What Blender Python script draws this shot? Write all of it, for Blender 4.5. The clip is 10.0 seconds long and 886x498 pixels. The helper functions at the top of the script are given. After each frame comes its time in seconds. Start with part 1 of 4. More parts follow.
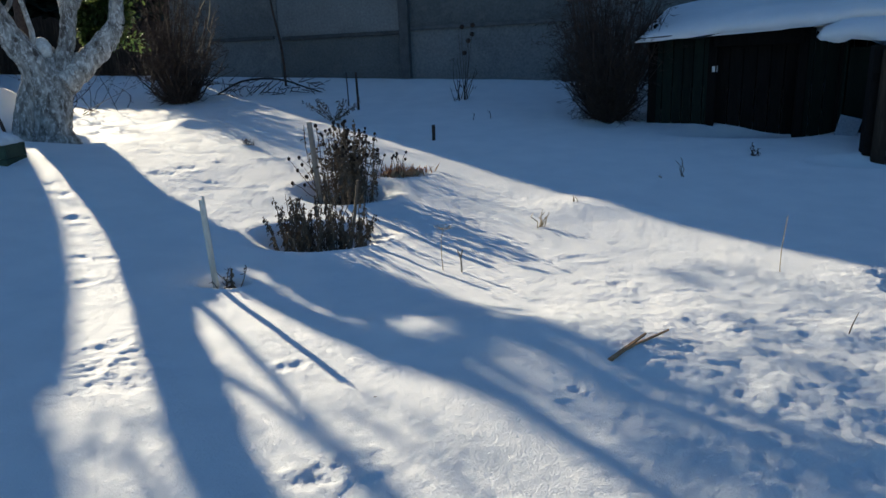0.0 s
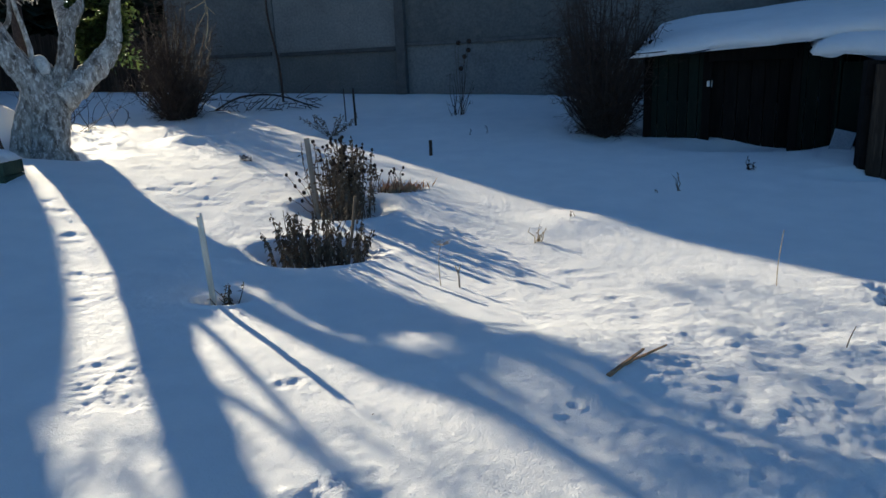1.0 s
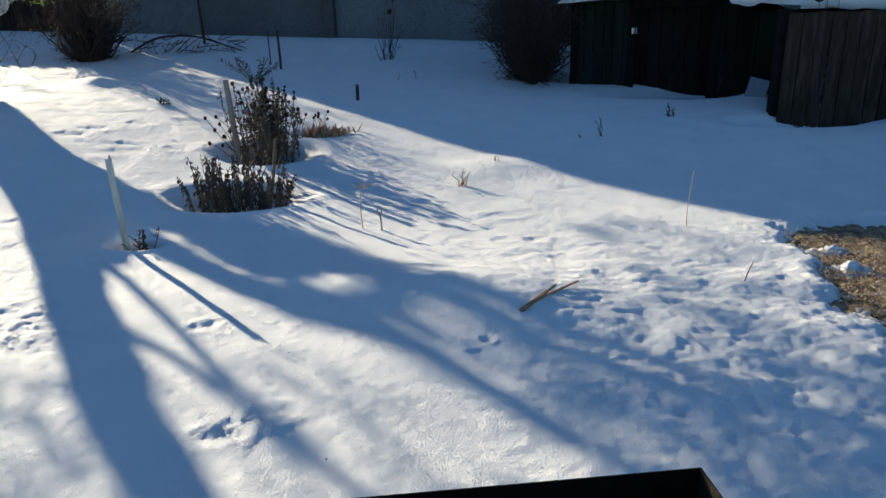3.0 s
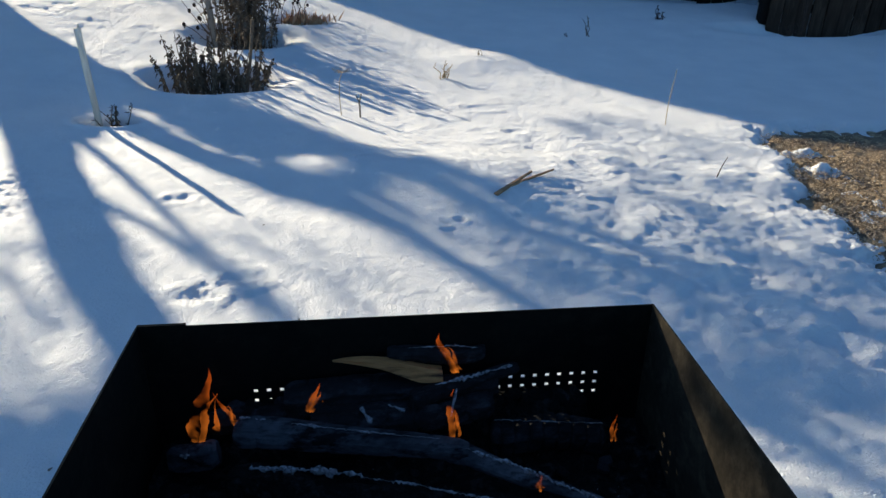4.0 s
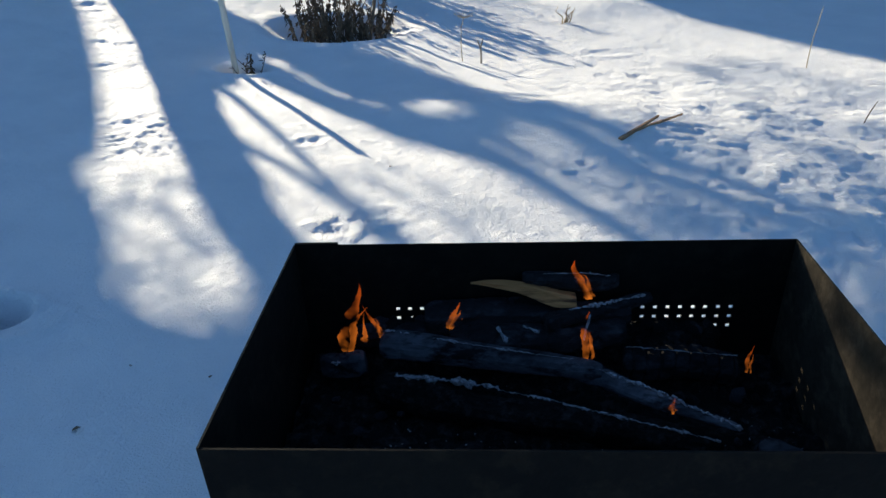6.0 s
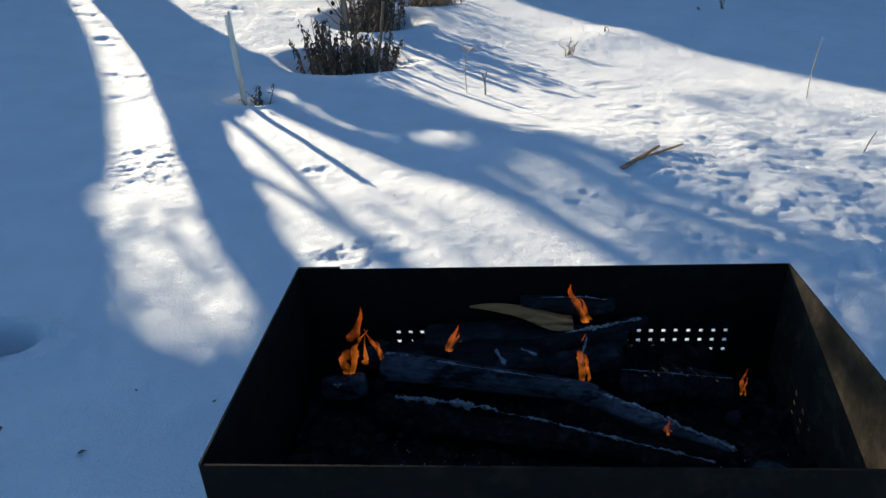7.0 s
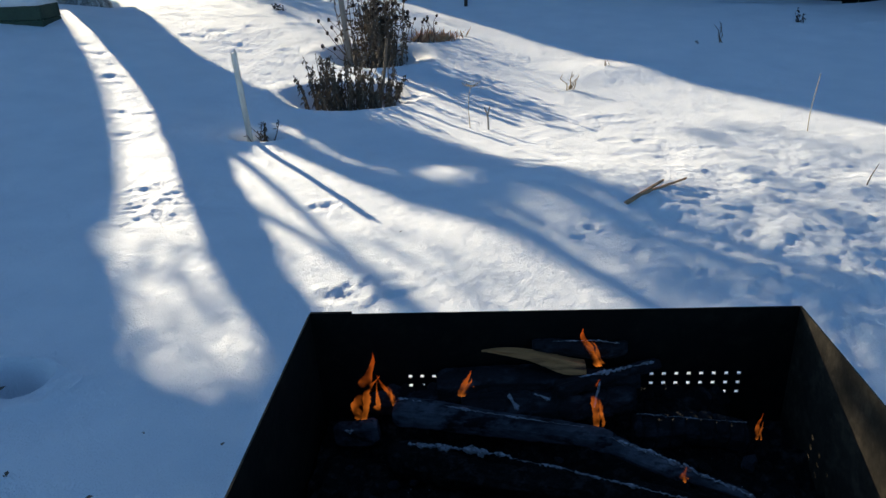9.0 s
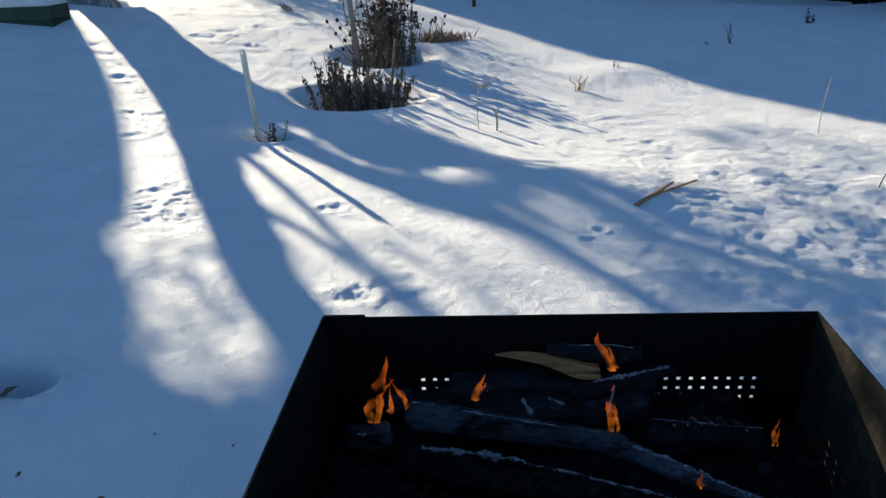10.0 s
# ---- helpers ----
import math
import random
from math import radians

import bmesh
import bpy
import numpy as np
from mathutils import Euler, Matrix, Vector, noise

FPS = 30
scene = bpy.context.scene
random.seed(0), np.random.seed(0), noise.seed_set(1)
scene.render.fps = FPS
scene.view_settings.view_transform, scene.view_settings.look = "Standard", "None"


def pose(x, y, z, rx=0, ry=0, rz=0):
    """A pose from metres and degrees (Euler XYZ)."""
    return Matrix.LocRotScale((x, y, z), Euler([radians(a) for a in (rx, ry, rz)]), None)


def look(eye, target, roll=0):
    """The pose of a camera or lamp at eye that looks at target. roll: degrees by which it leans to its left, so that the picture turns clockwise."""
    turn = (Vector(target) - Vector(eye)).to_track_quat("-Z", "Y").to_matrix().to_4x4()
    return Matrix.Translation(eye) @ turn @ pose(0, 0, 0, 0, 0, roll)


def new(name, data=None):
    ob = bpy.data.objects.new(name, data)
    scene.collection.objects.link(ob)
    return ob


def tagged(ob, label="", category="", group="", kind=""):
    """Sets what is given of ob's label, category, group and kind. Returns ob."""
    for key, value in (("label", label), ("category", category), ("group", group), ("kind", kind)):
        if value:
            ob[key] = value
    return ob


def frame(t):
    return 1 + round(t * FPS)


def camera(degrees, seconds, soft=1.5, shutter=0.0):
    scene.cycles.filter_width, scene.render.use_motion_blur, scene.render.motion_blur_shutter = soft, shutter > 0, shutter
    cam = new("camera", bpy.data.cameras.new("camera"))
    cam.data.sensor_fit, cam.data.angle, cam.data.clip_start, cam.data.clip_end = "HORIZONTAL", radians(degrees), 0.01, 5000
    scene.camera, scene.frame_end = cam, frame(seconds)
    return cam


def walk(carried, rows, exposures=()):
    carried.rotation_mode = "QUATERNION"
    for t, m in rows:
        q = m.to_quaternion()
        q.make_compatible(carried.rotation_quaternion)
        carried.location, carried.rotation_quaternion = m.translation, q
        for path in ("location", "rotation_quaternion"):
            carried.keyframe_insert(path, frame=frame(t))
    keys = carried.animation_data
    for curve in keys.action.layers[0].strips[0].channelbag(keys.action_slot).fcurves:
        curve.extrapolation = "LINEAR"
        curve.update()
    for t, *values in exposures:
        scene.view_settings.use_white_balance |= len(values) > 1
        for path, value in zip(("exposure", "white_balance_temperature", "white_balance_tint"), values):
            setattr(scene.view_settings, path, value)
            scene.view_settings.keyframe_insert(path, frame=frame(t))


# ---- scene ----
cam = camera(64.9, 10.0)
PATH = [
    (0, (0.433, -0.006, 1.275), (0.4, 1.923, 0.75), -2.2),
    (0.5, (0.44, -0.01, 1.278), (0.414, 1.925, 0.774), -2.7),
    (1, (0.432, -0.01, 1.287), (0.408, 1.93, 0.8), -2.4),
    (1.5, (0.443, -0.01, 1.275), (0.424, 1.921, 0.755), -1.9),
    (2, (0.458, -0.011, 1.312), (0.412, 1.931, 0.836), -1.6),
    (2.5, (0.481, -0.015, 1.274), (0.541, 1.905, 0.72), -2.9),
    (2.7, (0.49, -0.022, 1.265), (0.622, 1.893, 0.703), -1.5),
    (3.8, (0.578, -0.097, 1.146), (0.754, 1.697, 0.28), -1.1),
    (4, (0.524, -0.108, 1.132), (0.727, 1.684, 0.267), 1.4),
    (4.5, (0.403, -0.149, 1.107), (0.457, 1.615, 0.164), 0.4),
    (5, (0.45, -0.212, 1.124), (0.339, 1.568, 0.217), 0.5),
    (5.5, (0.502, -0.194, 1.103), (0.395, 1.556, 0.14), -2.4),
    (5.7, (0.471, -0.164, 1.109), (0.368, 1.57, 0.119), -1.9),
    (7, (0.488, -0.197, 1.117), (0.359, 1.582, 0.213), -2.0),
    (7.5, (0.486, -0.208, 1.13), (0.361, 1.579, 0.241), -2.5),
    (8, (0.484, -0.208, 1.131), (0.358, 1.586, 0.255), -2.1),
    (8.5, (0.477, -0.201, 1.139), (0.349, 1.6, 0.279), -2.4),
    (9, (0.471, -0.19, 1.143), (0.338, 1.626, 0.315), -2.4),
    (9.5, (0.464, -0.181, 1.149), (0.322, 1.637, 0.329), -2.9),
    (10, (0.457, -0.185, 1.147), (0.307, 1.63, 0.32), -2.4),
]
walk(cam, [(t, look(eye, target, roll)) for t, eye, target, roll in PATH], exposures=[(0, 0.79, 6500, 10), (2.7, 0.82, 6500, 10), (4.0, 1.0, 6500, 10), (5.5, 1.1, 6500, 10), (8.0, 1.1, 6500, 10), (10, 1.0, 6500, 10)])

# ---- world, sun ----
SUN_AZ = Vector((-0.587, 0.810, 0.0))
SUN_EL = radians(17.2)
world = bpy.data.worlds.new("world")
scene.world = world
world.use_nodes = True
wn = world.node_tree
sky = wn.nodes.new("ShaderNodeTexSky")
sky.sky_type = "NISHITA"
sky.sun_disc = False
sky.sun_elevation = SUN_EL
sky.sun_rotation = math.atan2(SUN_AZ.x, SUN_AZ.y)
sky.altitude = 200
sky.ozone_density = 2.2
tint = wn.nodes.new("ShaderNodeMixRGB")
tint.blend_type = "MULTIPLY"
tint.inputs[0].default_value = 1.0
tint.inputs[2].default_value = (0.65, 0.955, 1.23, 1)
wn.links.new(sky.outputs[0], tint.inputs[1])
wn.links.new(tint.outputs[0], wn.nodes["Background"].inputs[0])
wn.nodes["Background"].inputs[1].default_value = 0.064
sun_data = bpy.data.lights.new("sun", "SUN")
sun_data.energy = 4.9
sun_data.angle = radians(0.55)
sun_data.color = (1.0, 0.88, 0.65)
sun = new("sun", sun_data)
sun_dir = (SUN_AZ * math.cos(SUN_EL) + Vector((0, 0, math.sin(SUN_EL)))).normalized()
sun.matrix_world = Matrix.Translation((-20, 28, 15)) @ sun_dir.to_track_quat("Z", "Y").to_matrix().to_4x4()

# ---- materials ----
def srgb(c):
    return tuple(v / 12.92 if v < 0.04 else ((v + 0.055) / 1.055) ** 2.4 for v in c)


def material(name, a, b, scale=8.0, rough=0.7, metal=0.0, bump=0.3, fine=60.0, stretch=(1, 1, 1), third=None, spec=0.5, dist=0.01, island=0.0):
    """A procedural surface: two colours mixed by coarse noise, a third as stains, fine relief at two scales."""
    m = bpy.data.materials.new(name)
    m.use_nodes = True
    nt = m.node_tree
    n, lk = nt.nodes, nt.links
    p = n["Principled BSDF"]
    tc = n.new("ShaderNodeTexCoord")
    mp = n.new("ShaderNodeMapping")
    mp.inputs["Scale"].default_value = stretch
    info = n.new("ShaderNodeObjectInfo")
    add = n.new("ShaderNodeVectorMath")
    add.operation = "ADD"
    sc = n.new("ShaderNodeVectorMath")
    sc.operation = "SCALE"
    sc.inputs[3].default_value = 13.0
    cx = n.new("ShaderNodeCombineXYZ")
    lk.new(info.outputs["Random"], cx.inputs[0])
    lk.new(info.outputs["Random"], cx.inputs[1])
    lk.new(cx.outputs[0], sc.inputs[0])
    lk.new(tc.outputs["Object"], add.inputs[0])
    lk.new(sc.outputs[0], add.inputs[1])
    lk.new(add.outputs[0], mp.inputs[0])
    n1 = n.new("ShaderNodeTexNoise")
    n1.inputs["Scale"].default_value = scale
    n1.inputs["Detail"].default_value = 6
    n1.inputs["Roughness"].default_value = 0.65
    n2 = n.new("ShaderNodeTexNoise")
    n2.inputs["Scale"].default_value = fine
    n2.inputs["Detail"].default_value = 5
    lk.new(mp.outputs[0], n1.inputs["Vector"])
    lk.new(mp.outputs[0], n2.inputs["Vector"])
    r1 = n.new("ShaderNodeValToRGB")
    r1.color_ramp.elements[0].position, r1.color_ramp.elements[1].position = 0.33, 0.67
    r1.color_ramp.elements[0].color, r1.color_ramp.elements[1].color = (*a, 1), (*b, 1)
    lk.new(n1.outputs["Fac"], r1.inputs[0])
    col = r1.outputs[0]
    if third:
        n3 = n.new("ShaderNodeTexNoise")
        n3.inputs["Scale"].default_value = scale * 2.3
        n3.inputs["Detail"].default_value = 8
        n3.inputs["Roughness"].default_value = 0.7
        lk.new(mp.outputs[0], n3.inputs["Vector"])
        r3 = n.new("ShaderNodeValToRGB")
        r3.color_ramp.elements[0].position, r3.color_ramp.elements[1].position = 0.5, 0.62
        mx3 = n.new("ShaderNodeMixRGB")
        mx3.inputs[2].default_value = (*third, 1)
        lk.new(n3.outputs["Fac"], r3.inputs[0])
        lk.new(r3.outputs[0], mx3.inputs[0])
        lk.new(col, mx3.inputs[1])
        col = mx3.outputs[0]
    mx = n.new("ShaderNodeMixRGB")
    mx.blend_type = "OVERLAY"
    mx.inputs[0].default_value = 0.45
    lk.new(col, mx.inputs[1])
    lk.new(n2.outputs["Fac"], mx.inputs[2])
    hs = n.new("ShaderNodeHueSaturation")
    mr = n.new("ShaderNodeMapRange")
    mr.inputs[3].default_value, mr.inputs[4].default_value = 0.75, 1.25
    lk.new(info.outputs["Random"], mr.inputs[0])
    if island:
        geo = n.new("ShaderNodeNewGeometry")
        mr.inputs[3].default_value, mr.inputs[4].default_value = 1 - island, 1 + island
        lk.new(geo.outputs["Random Per Island"], mr.inputs[0])
    lk.new(mr.outputs[0], hs.inputs["Value"])
    lk.new(mx.outputs[0], hs.inputs["Color"])
    lk.new(hs.outputs[0], p.inputs["Base Color"])
    p.inputs["Roughness"].default_value = rough
    p.inputs["Metallic"].default_value = metal
    p.inputs["Specular IOR Level"].default_value = spec
    if bump:
        ad = n.new("ShaderNodeMath")
        ad.operation = "ADD"
        lk.new(n1.outputs["Fac"], ad.inputs[0])
        lk.new(n2.outputs["Fac"], ad.inputs[1])
        bp = n.new("ShaderNodeBump")
        bp.inputs["Strength"].default_value = bump
        bp.inputs["Distance"].default_value = dist
        lk.new(ad.outputs[0], bp.inputs["Height"])
        lk.new(bp.outputs[0], p.inputs["Normal"])
    return m


def snow_material():
    """Granular, half-thawed snow: soft tone changes, centimetre lumps and coarse crystals."""
    m = bpy.data.materials.new("snow")
    m.use_nodes = True
    nt = m.node_tree
    n, lk = nt.nodes, nt.links
    p = n["Principled BSDF"]
    tc = n.new("ShaderNodeTexCoord")
    out = []
    for s, d in ((3.0, 5), (78.0, 3), (330.0, 2)):
        k = n.new("ShaderNodeTexNoise")
        k.inputs["Scale"].default_value = s
        k.inputs["Detail"].default_value = d
        k.inputs["Roughness"].default_value = 0.55
        lk.new(tc.outputs["Object"], k.inputs["Vector"])
        out.append(k)
    cells = n.new("ShaderNodeTexVoronoi")
    cells.feature = "SMOOTH_F1"
    cells.inputs["Scale"].default_value = 150.0
    cells.inputs["Smoothness"].default_value = 0.6
    lk.new(tc.outputs["Object"], cells.inputs["Vector"])
    r = n.new("ShaderNodeValToRGB")
    r.color_ramp.elements[0].position, r.color_ramp.elements[1].position = 0.3, 0.7
    r.color_ramp.elements[0].color, r.color_ramp.elements[1].color = (0.80, 0.815, 0.83, 1), (0.88, 0.885, 0.89, 1)
    lk.new(out[0].outputs["Fac"], r.inputs[0])
    sp = n.new("ShaderNodeMixRGB")
    sp.blend_type = "OVERLAY"
    sp.inputs[0].default_value = 0.45
    lk.new(r.outputs[0], sp.inputs[1])
    lk.new(out[2].outputs["Fac"], sp.inputs[2])
    lk.new(sp.outputs[0], p.inputs["Base Color"])
    p.inputs["Roughness"].default_value = 0.64
    p.inputs["Specular IOR Level"].default_value = 0.13
    last = None
    for src, strength, dist in ((out[1].outputs["Fac"], 0.8, 0.0055), (cells.outputs["Distance"], 0.7, 0.003), (out[2].outputs["Fac"], 1.0, 0.0048)):
        b = n.new("ShaderNodeBump")
        b.inputs["Strength"].default_value, b.inputs["Distance"].default_value = strength, dist
        lk.new(src, b.inputs["Height"])
        if last:
            lk.new(last, b.inputs["Normal"])
        last = b.outputs[0]
    lk.new(last, p.inputs["Normal"])
    return m


SNOW = snow_material()
PALE_CUT = material("whitewashed_cut", (0.62, 0.62, 0.60), (0.42, 0.41, 0.38), 14, 0.9, bump=0.5, spec=0.15)
BARK = material("whitewashed_bark", (0.56, 0.54, 0.50), (0.11, 0.09, 0.075), 13, 0.9, bump=1.0, fine=38, stretch=(1, 1, 0.5), third=(0.76, 0.75, 0.72), dist=0.04, spec=0.15)
TWIG = material("dark_twig", (0.035, 0.024, 0.02), (0.07, 0.05, 0.04), 20, 0.8, bump=0.3, spec=0.2)
DRY = material("dried_stem", (0.09, 0.06, 0.04), (0.20, 0.14, 0.09), 25, 0.85, bump=0.3)
RUST = material("rusty_straw", (0.52, 0.25, 0.13), (0.62, 0.44, 0.27), 22, 0.85, bump=0.3)
DRYLEAF = material("withered_leaf", (0.085, 0.065, 0.048), (0.19, 0.14, 0.095), 30, 0.85, bump=0.4, spec=0.25)
STRAW = material("pale_straw", (0.42, 0.33, 0.19), (0.26, 0.17, 0.09), 18, 0.8, bump=0.3)
POD = material("seed_head", (0.025, 0.018, 0.014), (0.06, 0.04, 0.03), 60, 0.9, bump=0.8, spec=0.2)
GREY_WOOD = material("weathered_wood", (0.34, 0.31, 0.27), (0.20, 0.17, 0.14), 10, 0.85, bump=0.6, fine=40, stretch=(1, 1, 0.12))
WHITE_WOOD = material("pale_peeled_wood", (0.62, 0.58, 0.50), (0.46, 0.41, 0.33), 12, 0.8, bump=0.5, fine=50, stretch=(1, 1, 0.15))
SPLINT = material("split_wood", (0.36, 0.20, 0.10), (0.22, 0.12, 0.06), 14, 0.75, bump=0.6, stretch=(0.2, 1, 1))
BROWN_BOARD = material("brown_board", (0.04, 0.027, 0.019), (0.018, 0.0125, 0.0095), 8, 0.85, bump=0.6, fine=40, stretch=(1, 1, 0.12), third=(0.055, 0.039, 0.028), spec=0.15)
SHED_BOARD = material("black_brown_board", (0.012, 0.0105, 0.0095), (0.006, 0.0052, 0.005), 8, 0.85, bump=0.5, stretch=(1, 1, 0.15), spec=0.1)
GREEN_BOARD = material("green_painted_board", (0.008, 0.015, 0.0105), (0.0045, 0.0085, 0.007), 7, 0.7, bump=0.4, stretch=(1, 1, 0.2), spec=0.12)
WALL = material("grey_sheet_wall", (0.14, 0.158, 0.162), (0.105, 0.118, 0.122), 1.3, 0.8, bump=0.1, fine=25, third=(0.14, 0.153, 0.155), spec=0.2)
WALL_DARK = material("wall_post_steel", (0.085, 0.093, 0.095), (0.055, 0.06, 0.064), 5, 0.7, bump=0.3, spec=0.2)
SOOT = material("sooty_steel", (0.004, 0.004, 0.0038), (0.008, 0.0072, 0.0062), 9, 0.8, bump=0.35, fine=80, third=(0.013, 0.011, 0.008), dist=0.003, spec=0.12)
# brown ashy scale, lightened so the colour carries the sun on the panel
SCALE = material("sunlit_steel_scale", (0.034, 0.028, 0.020), (0.018, 0.015, 0.012), 9, 0.85, bump=0.4, fine=80, third=(0.05, 0.04, 0.028), dist=0.003, spec=0.1)
CHAR = material("charred_wood", (0.006, 0.006, 0.0065), (0.02, 0.02, 0.022), 14, 0.9, bump=1.0, fine=70, stretch=(0.5, 1, 1), third=(0.04, 0.042, 0.047), dist=0.008, spec=0.2)
ASH_LOG = material("ashen_char", (0.018, 0.019, 0.022), (0.11, 0.116, 0.13), 17, 0.95, bump=0.8, fine=90, stretch=(0.45, 1, 1), third=(0.008, 0.008, 0.009), dist=0.006, spec=0.1)
ASH_CRUST = material("ash_crust", (0.46, 0.46, 0.47), (0.24, 0.24, 0.25), 80, 0.95, bump=0.9, fine=240, third=(0.10, 0.10, 0.105), dist=0.004, spec=0.1)
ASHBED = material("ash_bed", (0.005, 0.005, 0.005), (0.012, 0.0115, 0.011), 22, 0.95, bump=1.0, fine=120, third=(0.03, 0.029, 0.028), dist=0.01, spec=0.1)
BIN = material("green_bin_board", (0.045, 0.075, 0.05), (0.028, 0.05, 0.036), 6, 0.7, bump=0.3, spec=0.2)
LEAF = material("evergreen_leaf", (0.032, 0.075, 0.024), (0.11, 0.14, 0.038), 12, 0.5, bump=0.2, island=0.5)
SOIL = material("bare_soil", (0.28, 0.21, 0.14), (0.10, 0.078, 0.06), 6, 0.95, bump=1.0, fine=70, third=(0.42, 0.32, 0.20), dist=0.02, spec=0.1)
SAWDUST = material("sawdust", (0.52, 0.41, 0.27), (0.34, 0.26, 0.18), 40, 0.95, bump=0.6, island=0.4)
PALE_PLASTIC = material("pale_board", (0.30, 0.36, 0.42), (0.22, 0.27, 0.32), 6, 0.6, bump=0.2)
CHROME = material("galvanised_steel", (0.55, 0.56, 0.58), (0.40, 0.41, 0.43), 30, 0.4, metal=0.9, bump=0.2)
SHADE_BLOCK = material("shade_block_grey", (0.22, 0.21, 0.2), (0.16, 0.155, 0.15), 3, 0.85, bump=0.3)
FOREST = material("far_conifer", (0.012, 0.02, 0.014), (0.03, 0.04, 0.028), 6, 0.9, bump=0.3, island=0.4, spec=0.1)


def flame_material():
    m = bpy.data.materials.new("flame")
    m.use_nodes = True
    nt = m.node_tree
    n, lk = nt.nodes, nt.links
    for k in list(n):
        n.remove(k)
    tc = n.new("ShaderNodeTexCoord")
    sp = n.new("ShaderNodeSeparateXYZ")
    ns = n.new("ShaderNodeTexNoise")
    ns.inputs["Scale"].default_value = 22
    rp = n.new("ShaderNodeValToRGB")
    rp.color_ramp.elements[0].color = (1.0, 0.26, 0.03, 1)
    rp.color_ramp.elements[1].color = (0.7, 0.09, 0.008, 1)
    em = n.new("ShaderNodeEmission")
    em.inputs[1].default_value = 0.5
    tr = n.new("ShaderNodeBsdfTransparent")
    mx = n.new("ShaderNodeMixShader")
    out = n.new("ShaderNodeOutputMaterial")
    mr = n.new("ShaderNodeMapRange")
    mr.inputs[1].default_value, mr.inputs[2].default_value, mr.inputs[3].default_value, mr.inputs[4].default_value = 0.42, 0.75, 0.0, 0.5
    lk.new(tc.outputs["Generated"], sp.inputs[0])
    lk.new(sp.outputs["Z"], rp.inputs[0])
    lk.new(tc.outputs["Object"], ns.inputs["Vector"])
    lk.new(ns.outputs["Fac"], mr.inputs[0])
    lk.new(rp.outputs[0], em.inputs[0])
    lk.new(mr.outputs[0], mx.inputs[0])
    lk.new(tr.outputs[0], mx.inputs[1])
    lk.new(em.outputs[0], mx.inputs[2])
    lk.new(mx.outputs[0], out.inputs[0])
    return m


FLAME = flame_material()

nt = LEAF.node_tree
tl = nt.nodes.new("ShaderNodeBsdfTranslucent")
mxs = nt.nodes.new("ShaderNodeMixShader")
mxs.inputs[0].default_value = 0.5
pb = nt.nodes["Principled BSDF"]
nt.links.new(pb.inputs["Base Color"].links[0].from_socket, tl.inputs[0])
nt.links.new(pb.outputs[0], mxs.inputs[1])
nt.links.new(tl.outputs[0], mxs.inputs[2])
nt.links.new(mxs.outputs[0], nt.nodes["Material Output"].inputs[0])

# ---- mesh helpers ----
rng = np.random.default_rng(7)


def link_mesh(name, bm, mat, parent=None, label="", smooth=False):
    me = bpy.data.meshes.new(name)
    bm.to_mesh(me)
    bm.free()
    me.materials.append(mat)
    if smooth:
        me.polygons.foreach_set("use_smooth", [True] * len(me.polygons))
    ob = new(name, me)
    if parent is not None:
        ob.parent = parent
    if label:
        tagged(ob, label)
    return ob


def part(name, bm, mat, parent, label="", smooth=False):
    return link_mesh(name, bm, mat, parent, label, smooth)


def thing(name, m, label, category, group="", kind=""):
    e = new(name)
    e.empty_display_size = 0.1
    e.matrix_world = m
    return tagged(e, label, category, group, kind)


def add_box(bm, size, m=None, bevel=0.0, taper=0.0):
    r = bmesh.ops.create_cube(bm, size=1.0)
    vs = r["verts"]
    for v in vs:
        v.co = Vector((v.co.x * size[0], v.co.y * size[1], v.co.z * size[2]))
    if bevel:
        es = list({e for v in vs for e in v.link_edges})
        g = bmesh.ops.bevel(bm, geom=es, offset=bevel, segments=1, affect="EDGES", profile=0.5)
        vs = list({v for f in g["faces"] for v in f.verts} | {v for v in vs if v.is_valid})
    if m is not None:
        bmesh.ops.transform(bm, matrix=m, verts=[v for v in vs if v.is_valid])
    return vs


def box_bm(size, m=None, bevel=0.0):
    bm = bmesh.new()
    add_box(bm, size, m, bevel)
    return bm


def add_tube(bm, pts, radii, n=6, wobble=0.0, seed=0, squash=1.0):
    """A tapered, slightly uneven tube along pts."""
    rnd = random.Random(seed)
    pts = [Vector(p) for p in pts]
    rings = []
    ref = Vector((0.31, 0.95, 0.1))
    for i, p in enumerate(pts):
        a = pts[max(i - 1, 0)]
        b = pts[min(i + 1, len(pts) - 1)]
        d = (b - a).normalized() if (b - a).length > 1e-9 else Vector((0, 0, 1))
        x = d.cross(ref)
        if x.length < 0.05:
            x = d.cross(Vector((1, 0, 0)))
        x.normalize()
        y = d.cross(x)
        ring = []
        for k in range(n):
            an = 2 * math.pi * k / n
            rr = radii[i] * (1 + wobble * (rnd.random() - 0.5) * 2)
            ring.append(bm.verts.new(p + x * (math.cos(an) * rr) + y * (math.sin(an) * rr * squash)))
        rings.append(ring)
    for a, b in zip(rings, rings[1:]):
        for k in range(n):
            bm.faces.new((a[k], a[(k + 1) % n], b[(k + 1) % n], b[k]))
    bm.faces.new(list(reversed(rings[0])))
    bm.faces.new(rings[-1])


